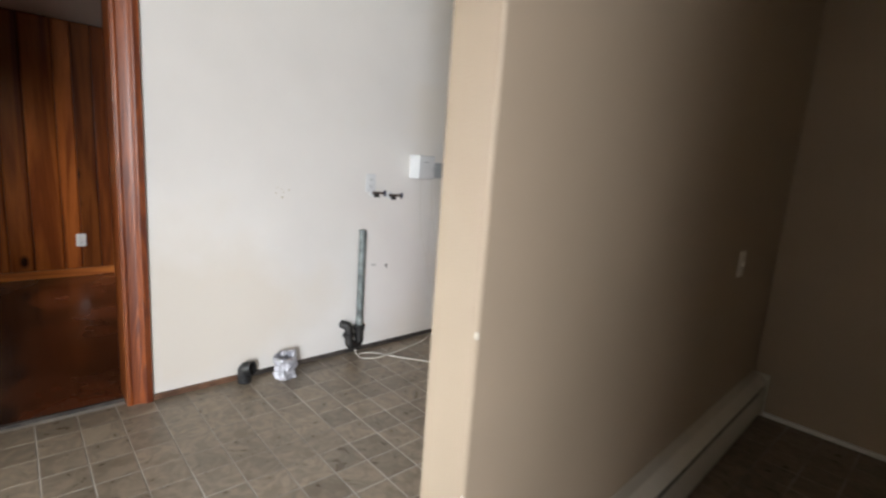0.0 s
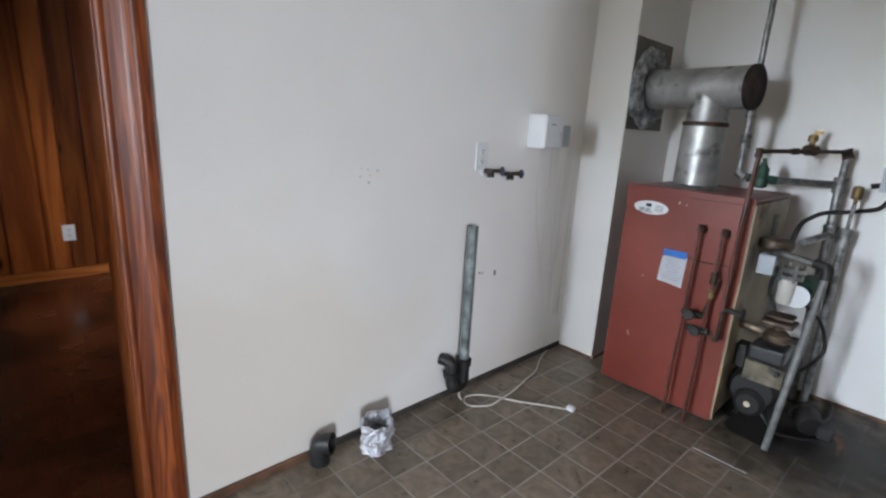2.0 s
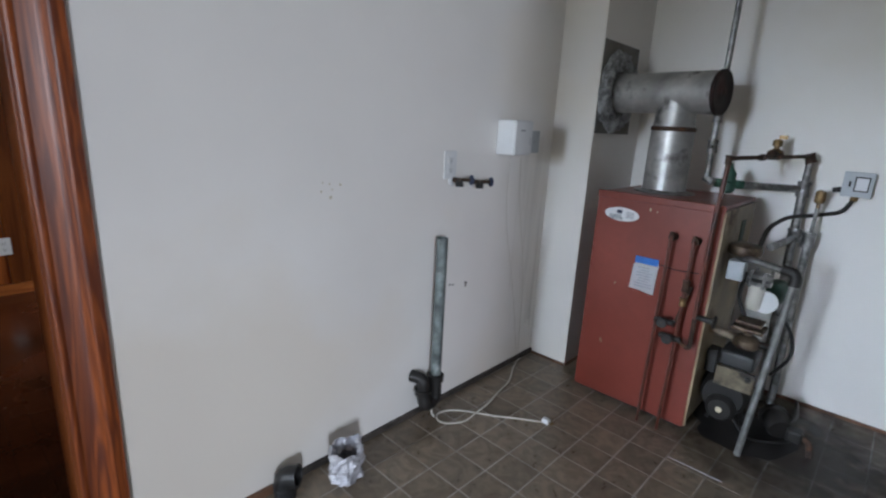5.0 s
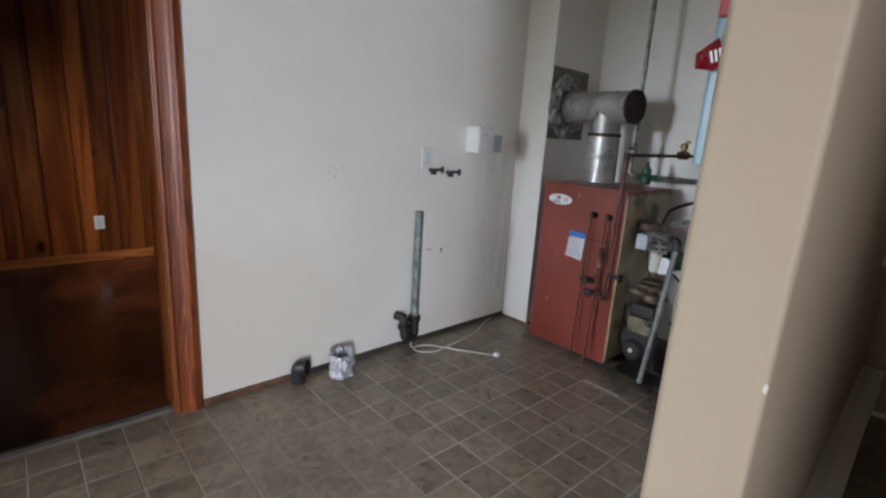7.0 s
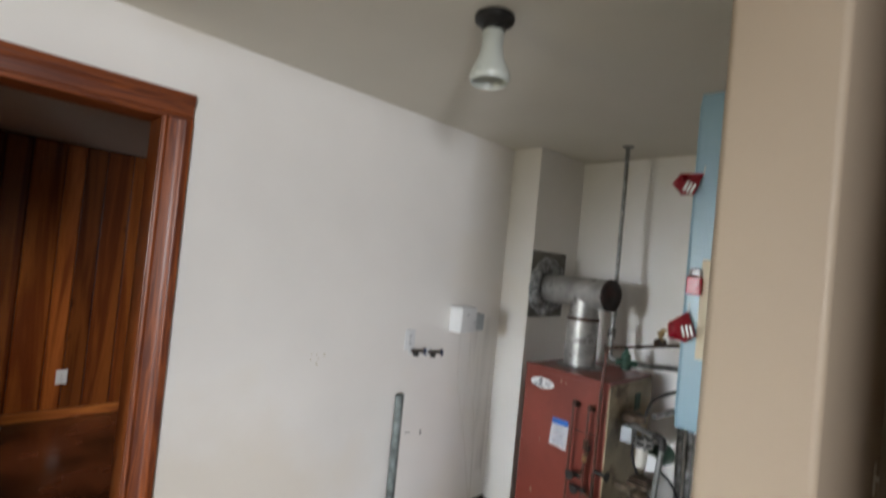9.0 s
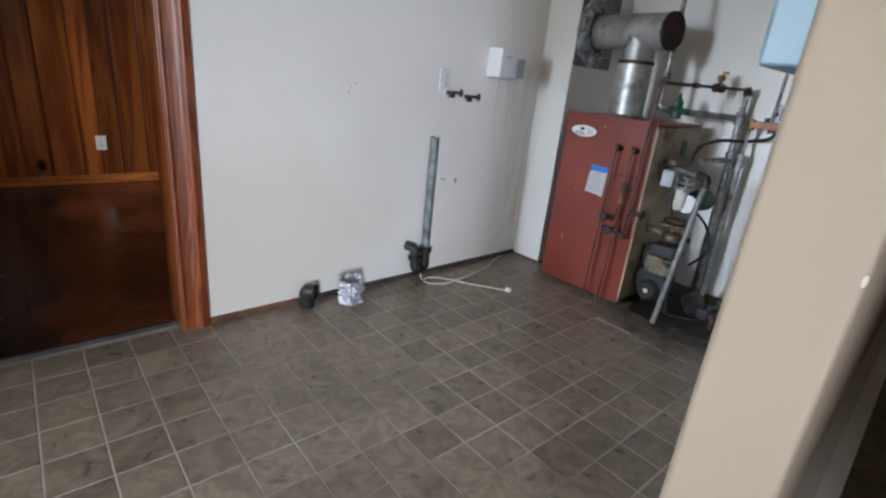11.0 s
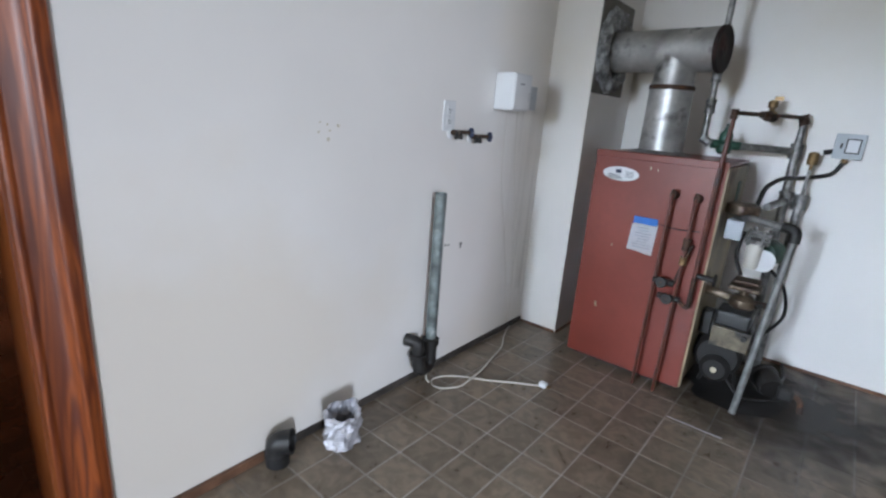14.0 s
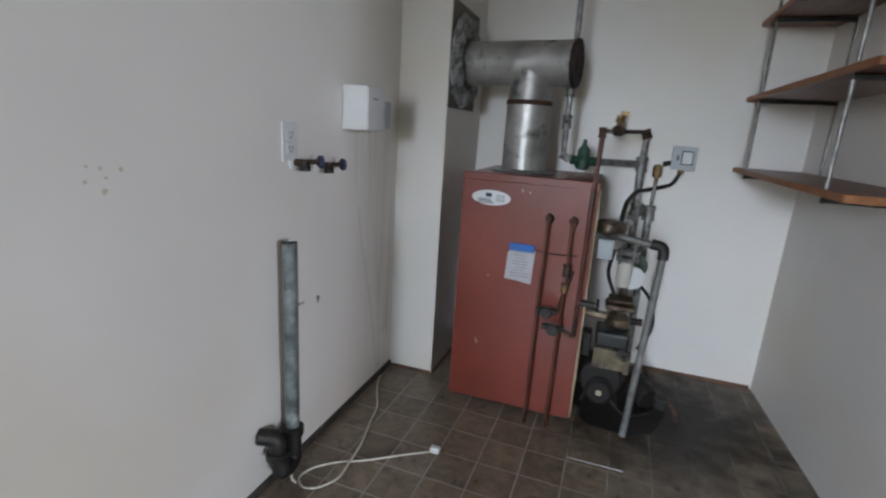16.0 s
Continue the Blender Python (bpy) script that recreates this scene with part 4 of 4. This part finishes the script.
part("lower_volute", lathe([(0, 0), (0.04, 0), (0.052, 0.012), (0.052, 0.04), (0.035, 0.055), (0.02, 0.06), (0.02, 0.12), (0, 0.12)], Matrix.Translation((-0.015, 0.0, 0.415)), 20), BRONZE, pump, "rusty brown lower casting", True)
part("cross_flange", block(-0.07, 0.04, -0.06, 0.06, 0.498, 0.518, 0.008), BRONZE, pump)
part("cross_flange", block(-0.06, 0.035, -0.05, 0.05, 0.525, 0.542, 0.008), BRONZE, pump)
pipe("pipe", [(0.0, 0.145, 0.452), (-0.015, 0.04, 0.448)], 0.0195, COPPER, pump, "tarnished copper pipe to the boiler")
pipe("pipe", [(-0.015, -0.045, 0.445), (-0.02, -0.095, 0.45)], 0.015, RUSTY, pump)
pipe("discharge", [(0.02, 0.1, 0.79), (-0.04, 0.05, 0.805), (-0.08, -0.1, 0.792)], 0.0145, GALV, pump, "grey discharge pipe", bend=0.03)
part("elbow", sweep(curve_points([(-0.074, -0.075, 0.797), (-0.085, -0.122, 0.792), (-0.092, -0.122, 0.742)], 0.03), 0.0205, 14), IRON, pump, "black iron elbow", True)
part("drop_pipe", rod((-0.091, -0.121, 0.75), (-0.165, -0.078, 0.0), 0.0135), DULL, pump, "dull grey pipe down to the floor", True)
pipe("cable", [(0.02, -0.04, 0.62), (0.1, -0.13, 0.52), (0.13, -0.16, 0.38), (0.05, -0.1, 0.3)], 0.007, BLACK, pump, "black cable", bend=0.08)

# oil burner
burner = thing("oil_burner", (4.03, 2.97, 0), "black and cream oil burner on the dirty floor", "burner")
part("housing", lathe([(0, 0), (0.085, 0), (0.095, 0.015), (0.095, 0.1), (0.08, 0.118), (0, 0.12)], along((0.06, 0.02, 0.175), (-1, 0.0, 0.175)), 26), OILY, burner, "black round fan housing", True)
part("blast_tube", rod((0.06, 0.02, 0.16), (0.06, 0.135, 0.16), 0.055), IRON, burner, smooth=True)
part("transformer", block(-0.075, 0.07, -0.075, 0.06, 0.325, 0.395, 0.012, steps=3), BLACK, burner, "black transformer box")
part("cover_plate", block(-0.085, -0.07, -0.09, 0.06, 0.235, 0.325, 0.004), SMEARED, burner, "oil-smeared cream cover plate")
part("knob", lathe([(0, 0), (0.012, 0), (0.01, 0.012), (0, 0.013)], along((-0.085, -0.065, 0.30), (-1, -0.065, 0.3)), 12), IRON, burner, smooth=True)
part("motor", lathe([(0, 0), (0.05, 0), (0.062, 0.012), (0.062, 0.1), (0.045, 0.118), (0, 0.12)], along((0.03, 0.015, 0.125), (-1, 0.015, 0.11)), 22), OILY, burner, "oily black motor", True)
part("label", lathe([(0, 0), (0.013, 0), (0.013, 0.002), (0, 0.002)], along((-0.094, 0.015, 0.125), (-1, 0.015, 0.11)), 14), CARD, burner, "pale round label")
for dy in (-0.07, 0.08):
    part("foot", rod((0.04, dy, 0.0), (0.04, dy * 0.6, 0.12), 0.009, segments=8), IRON, burner)
part("box", block(-0.02, 0.05, 0.075, 0.12, 0.25, 0.36, 0.005), IRON, burner, "small black control box")
pipe("oil_line", [(-0.03, -0.03, 0.08), (-0.06, -0.1, 0.02), (0.02, -0.2, 0.015), (0.1, -0.26, 0.02)], 0.006, IRON, burner, bend=0.05)

filt = thing("oil_filter", (4.10, 2.735, 0), "greasy black oil filter canister on the floor", "filter")
part("canister", lathe([(0, 0), (0.045, 0.002), (0.052, 0.015), (0.052, 0.08), (0.06, 0.086), (0.06, 0.1), (0.03, 0.112), (0, 0.114)], pose(0, 0.03, 0.055, 0, 78, 30), 20), OILY, filt, smooth=True)
part("head", block(-0.03, 0.03, -0.05, 0.01, 0.03, 0.085, 0.01), OILY, filt)
pipe("spout", [(0.0, -0.03, 0.06), (-0.02, -0.075, 0.06), (-0.045, -0.085, 0.004)], 0.012, RUSTY, filt, "rust-red bent spout", bend=0.03)
pipe("pipe", [(0.06, 0.02, 0.05), (0.25, 0.0, 0.02), (0.42, 0.02, 0.02)], 0.007, IRON, filt)

# emergency switch with its conduit
sw = thing("switch_box", (4.553, 2.745, 1.06), "galvanised switch box with a pale cover on the wall", "switch box")
part("box", block(-0.04, 0, -0.05, 0.05, 0.002, 0.108, 0.003), GALV, sw)
part("cover", block(-0.046, -0.0395, -0.054, 0.054, 0, 0.11, 0.003), GREYBOX, sw, "pale grey cover plate")
part("window", block(-0.049, -0.0455, -0.035, 0.008, 0.03, 0.085, 0.002), PLASTIC, sw, "light square switch face")
part("frame", block(-0.0475, -0.0455, -0.04, 0.013, 0.025, 0.09, 0.001), IRON, sw)
part("toggle", block(-0.056, -0.0455, 0.024, 0.032, 0.045, 0.068, 0.001), IRON, sw)
pipe("connector", [(-0.02, 0.0, 0.004), (-0.02, 0.004, -0.018)], 0.014, BRASS, sw)
pipe("connector", [(-0.02, 0.045, 0.03), (-0.025, 0.085, 0.02)], 0.012, IRON, sw)
pipe("conduit", [(-0.02, 0.004, -0.014), (-0.03, 0.03, -0.075), (-0.07, 0.14, -0.105), (-0.25, 0.2, -0.1), (-0.42, 0.24, -0.14), (-0.45, 0.25, -0.235)], 0.0095, IRON, sw, "black flexible conduit", bend=0.1)

# ---- shelves ----
rack = thing("wall_shelf", (3.8, 2.4, 1.08), "three brown wooden shelves on grey rods and brackets", "shelf")
for z in (0.0, 0.315, 0.63):
    part("shelf_board", block(-0.45, 0.748, -0.155, 0.125, z - 0.011, z + 0.011, 0.003), SHELF, rack)
    part("board_edge", block(-0.45, 0.748, 0.1255, 0.128, z - 0.010, z + 0.010, 0.001), EDGE, rack, "paler raw front edge")
    part("board_edge", block(-0.453, -0.4505, -0.155, 0.125, z - 0.010, z + 0.010, 0.001), EDGE, rack)
for x in (0.57, -0.3):
    part("rod", rod((x, 0.112, -0.03), (x, 0.112, 0.7), 0.006, segments=8), GALV, rack)
    for z in (0.0, 0.315, 0.63):
        part("bracket", block(x - 0.008, x + 0.008, -0.17, 0.118, z - 0.027, z - 0.0115, 0.002), IRON, rack, "black bracket arm")
part("standard", block(-0.315, -0.29, -0.215, -0.19, -0.05, 0.95, 0.002), GALV, rack, "slotted grey wall upright")
part("standard", block(0.56, 0.58, -0.175, -0.155, -0.05, 0.75, 0.002), GALV, rack)

# ---- metal cabinet on the partition ----
cab = thing("electric_cabinet", (2.67, 2.135, 1.222), "grey-blue enamelled electric cabinet with a padlock", "cabinet")
part("body", block(0, 0.42, 0.03, 0.215, 0, 0.86, 0.008, steps=3), BLUE, cab)
part("front_door", block(0.02, 0.40, 0.2155, 0.223, 0.02, 0.84, 0.003), BLUE, cab)
part("hasp", block(-0.006, 0.0, 0.175, 0.205, 0.39, 0.405, 0.001), GALV, cab, "steel hasp")
part("notice_card", block(-0.003, -0.0005, 0.035, 0.178, 0.183, 0.43, 0.0005), CARD, cab, "buff notice card")
for k in range(3):
    part("text_line", block(-0.0042, -0.0028, 0.06, 0.15 - 0.02 * k, 0.36 - 0.03 * k, 0.368 - 0.03 * k), CREAM, cab)
lock = thing("padlock", (2.662, 2.325, 1.585), "small red padlock on a steel shackle", "padlock")
part("body", block(-0.012, 0.006, -0.018, 0.018, -0.022, 0.024, 0.004), TAG, lock)
part("shackle", sweep(curve_points([(-0.003, -0.012, 0.02), (-0.003, -0.012, 0.042), (-0.003, 0.012, 0.042), (-0.003, 0.012, 0.02)], 0.012, 6), 0.003, 8), GALV, lock, smooth=True)


def red_tag(at, size, lean):
    """A stiff folded plastic tag that hangs from a string."""
    t = thing("lockout_tag", at, "glossy red plastic tag hanging on the cabinet", "tag", "red tags")
    bm = bmesh.new()
    s = size
    pts = [(0, 0, 0), (-0.012, 0.5 * s, -0.55 * s), (-0.02, 0.34 * s, -1.0 * s), (-0.016, -0.2 * s, -1.0 * s), (-0.004, -0.42 * s, -0.7 * s)]
    vs = [bm.verts.new(p) for p in pts]
    mid = bm.verts.new((-0.035, 0.05 * s, -0.6 * s))
    for k in range(5):
        bm.faces.new((vs[k], vs[(k + 1) % 5], mid))
    bmesh.ops.solidify(bm, geom=bm.faces[:], thickness=0.002)
    bm.transform(pose(0, 0, 0, lean, 0, 0))
    part("tag", bm, TAG, t)
    for off in (-0.13, 0.0, 0.13):
        bm = block(-0.0375, -0.0355, (off - 0.035) * s, (off + 0.035) * s, -0.82 * s, -0.46 * s)
        bm.transform(pose(0, 0, 0, lean - 24, 0, 0))
        part("stripe", bm, PAPER, t, "pale diagonal stripe")
    part("string", sweep([(0, 0, -0.004), (0.004, 0.0, 0.02)], 0.0012, 6), CORD, t)


red_tag((2.662, 2.335, 1.52), 0.075, 8)
red_tag((2.662, 2.325, 1.87), 0.07, 50)

# ---- ceiling light ----
lamp = thing("ceiling_light", (2.517, 2.954, TOP), "ceiling light with a bronze cap and frosted bell shade", "ceiling light")
part("canopy", lathe([(0, 0), (0.062, 0), (0.066, -0.006), (0.064, -0.02), (0.05, -0.03), (0.034, -0.036), (0, -0.037)], None, 32), IRON, lamp, "dark bronze canopy", True)
part("holder", lathe([(0.036, -0.03), (0.038, -0.05), (0.034, -0.054), (0, -0.054)], None, 24), IRON, lamp, smooth=True)
part("shade", lathe([(0.034, -0.045), (0.036, -0.06), (0.035, -0.10), (0.042, -0.14), (0.056, -0.17), (0.066, -0.195), (0.067, -0.21), (0.060, -0.222), (0.056, -0.21), (0.04, -0.15), (0.031, -0.1), (0.032, -0.05)], None, 32), GLASS, lamp, "frosted glass bell", True)

# chipped paint on the partition's corner
for n, (z, r) in enumerate(((0.955, 0.009), (0.60, 0.006), (0.545, 0.008), (0.44, 0.006))):
    chip = thing("paint_chip", (2.1035, 1.9895, z), "chipped white spot on the beige partition corner", "chip", "chips on the corner")
    bm = lathe([(0, 0), (1, 0), (0.7, 0.0012), (0, 0.0012)], along((0, 0, 0), (-1, -1, 0)) @ Matrix.Diagonal((r * 0.4, r * (0.9 + 0.2 * n), 1, 1)), 9)
    part("spot", bm, IVORY, chip)

# ---- baseboard heaters ----
def heater(name, at, length, turn, label):
    h = thing(name, at, label, "heater")
    h.rotation_euler.z = turn
    part("back_plate", block(0, length, -0.006, 0, 0.02, 0.205, 0.001), HEATER, h)
    part("front_cover", block(0.01, length - 0.01, -0.062, -0.056, 0.035, 0.145, 0.002), HEATER, h)
    bm = prism(bmesh.new(), [(-0.006, 0.205), (-0.03, 0.205), (-0.064, 0.178), (-0.062, 0.174), (-0.029, 0.2), (-0.006, 0.2)], 0.01, length - 0.01)
    bm.transform(Matrix(((0, 0, 1, 0), (1, 0, 0, 0), (0, 1, 0, 0), (0, 0, 0, 1))))
    bmesh.ops.recalc_face_normals(bm, faces=bm.faces[:])
    part("top_cover", bm, HEATER, h)
    part("damper", block(0.012, length - 0.012, -0.054, -0.03, 0.15, 0.153), IRON, h, "black slot")
    # fins and the shade round them drawn as one dark bar
    part("fin_shadow", block(0.012, length - 0.012, -0.05, -0.008, 0.06, 0.11), IRON, h, "dark bar standing for shaded fins")
    for x in (0.0, length - 0.012):
        part("end_cap", block(x, x + 0.012, -0.066, 0, 0.012, 0.208, 0.003), HEATER, h)
    return h


front_heater = heater("baseboard_heater", (2.58, 2.002, 0), 1.93, radians(1.5), "cream enamelled baseboard heater on the beige partition")
front_heater.scale = (1, 1.3, 1.22)
heater("baseboard_heater", (PINE_X + 0.017, 4.5, 0.012), 2.2, radians(90), "dusty brown baseboard heater along the pine wall")

# strip of metal left on the floor
edge = thing("floor_strip", (3.62, 2.97, 0.0), "thin bright metal strip on the floor tiles", "metal strip")
part("strip", block(-0.0022, 0.0022, -0.10, 0.10, 0.0, 0.003, 0.0008), FOIL, edge)

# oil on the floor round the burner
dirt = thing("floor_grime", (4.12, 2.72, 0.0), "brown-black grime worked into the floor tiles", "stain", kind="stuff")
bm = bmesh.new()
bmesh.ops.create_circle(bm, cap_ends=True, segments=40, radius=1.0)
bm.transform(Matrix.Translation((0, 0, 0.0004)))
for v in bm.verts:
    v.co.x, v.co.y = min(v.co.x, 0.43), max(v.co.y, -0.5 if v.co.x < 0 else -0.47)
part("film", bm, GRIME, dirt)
spill = thing("oil_stain", (4.06, 2.92, 0.0), "black oil stain soaked into the floor tiles", "stain")
bm = bmesh.new()
mid = bm.verts.new((0, 0, 0.002))
ring = []
for k in range(40):
    a = 2 * math.pi * k / 40
    q = 1 + 0.4 * noise.noise((math.cos(a) * 1.3, math.sin(a) * 1.3, 3.3)) + 0.08 * noise.noise((math.cos(a) * 5, math.sin(a) * 5, 8.1))
    ring.append(bm.verts.new((0.21 * q * math.cos(a), 0.21 * q * math.sin(a), 0.0012)))
for k in range(40):
    bm.faces.new((mid, ring[k], ring[(k + 1) % 40]))
part("film", bm, OILY, spill)

# ---- pieces of floors and walls ----
def piece_mesh(name, sx, sy, sz, bevel, material):
    """One piece with eased upper edges, its base at z = 0."""
    data = bpy.data.meshes.new(name)
    a, b = sx / 2, sy / 2
    c, d = a - bevel, b - bevel
    v = [(-a, -b, 0), (a, -b, 0), (a, b, 0), (-a, b, 0), (-a, -b, sz - bevel), (a, -b, sz - bevel), (a, b, sz - bevel), (-a, b, sz - bevel), (-c, -d, sz), (c, -d, sz), (c, d, sz), (-c, d, sz)]
    f = [(3, 2, 1, 0), (0, 1, 5, 4), (1, 2, 6, 5), (2, 3, 7, 6), (3, 0, 4, 7), (4, 5, 9, 8), (5, 6, 10, 9), (6, 7, 11, 10), (7, 4, 8, 11), (8, 9, 10, 11)]
    data.from_pydata(v, [], f)
    data.materials.append(material)
    return data


floor = bpy.data.objects["floor"]
STEP = 0.1519
tile = piece_mesh("tile", STEP - 0.005, STEP - 0.005, 0.004, 0.0012, TILE)
rest_v, rest_f = [], []
spin = radians(-1.0)
count = 0
for i in range(-40, 19):
    for k in range(-33, 7):
        u, w = i * STEP, k * STEP
        x = 2.466 + u * math.cos(spin) - w * math.sin(spin)
        y = 3.476 + u * math.sin(spin) + w * math.cos(spin)
        if not (-2.55 < x < 4.62 and (-1.3 if x < 1.2 else 0.1) < y < 4.06):
            continue
        if 1.25 < x < 4.0 and y > 2.32 and count < 300:
            ob = new("tile", tile)
            ob.location, ob.rotation_euler = (x, y, -0.004), (0, 0, spin + radians(0.15) * math.sin(i * 3.7 + k * 1.3))
            ob.parent = floor
            count += 1
        else:
            n = len(rest_v)
            m = pose(x, y, -0.004, 0, 0, math.degrees(spin))
            rest_v += [tuple(m @ v.co) for v in tile.vertices]
            rest_f += [tuple(n + j for j in p.vertices) for p in tile.polygons]
data = bpy.data.meshes.new("tile_field")
data.from_pydata(rest_v, [], rest_f)
data.materials.append(TILE)
field = new("tile_field", data)
field.parent = floor
tagged(field, kind="stuff")

pine_floor = bpy.data.objects["floor_pine_room"]
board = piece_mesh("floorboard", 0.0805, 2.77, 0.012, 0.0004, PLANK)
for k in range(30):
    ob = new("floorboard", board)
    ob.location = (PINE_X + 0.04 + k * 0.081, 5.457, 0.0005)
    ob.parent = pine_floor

x, k = PINE_X + 0.002, 0
while x < 3.46:
    w = (0.145, 0.19, 0.115, 0.165, 0.21, 0.13)[k % 6]
    data = piece_mesh("pine_board", w - 0.004, PINE_TOP - 0.01, 0.02, 0.011, PANEL)
    data.transform(pose(0, 0, 0, 90, 0, 0))
    ob = new("pine_board", data)
    ob.location = (x + w / 2, PINE_Y + 0.02, PINE_TOP / 2)
    ob.parent = back
    x, k = x + w, k + 1
y, k = 4.15, 2
while y < 6.75:
    w = (0.145, 0.19, 0.115, 0.165, 0.21, 0.13)[k % 6]
    spans = [(0.0, PINE_TOP)] if y + w < 5.1 or y > 5.72 else [(0.0, 0.845), (1.96, PINE_TOP)]
    for z0, z1 in spans:
        data = piece_mesh("pine_board", w - 0.004, z1 - z0 - 0.006, 0.02, 0.011, PANEL)
        data.transform(pose(0, 0, 0, 90, 0, 90))
        ob = new("pine_board", data)
        ob.location = (PINE_X - 0.02, y + w / 2, (z0 + z1) / 2)
        ob.parent = left
    y, k = y + w, k + 1
for k in range(15):
    data = piece_mesh("pine_board", 0.176, PINE_TOP - 0.01, 0.02, 0.011, PANEL)
    data.transform(pose(0, 0, 0, 90, 0, -90))
    ob = new("pine_board", data)
    ob.location = (3.52, 4.24 + 0.18 * k, PINE_TOP / 2)
    ob.parent = right
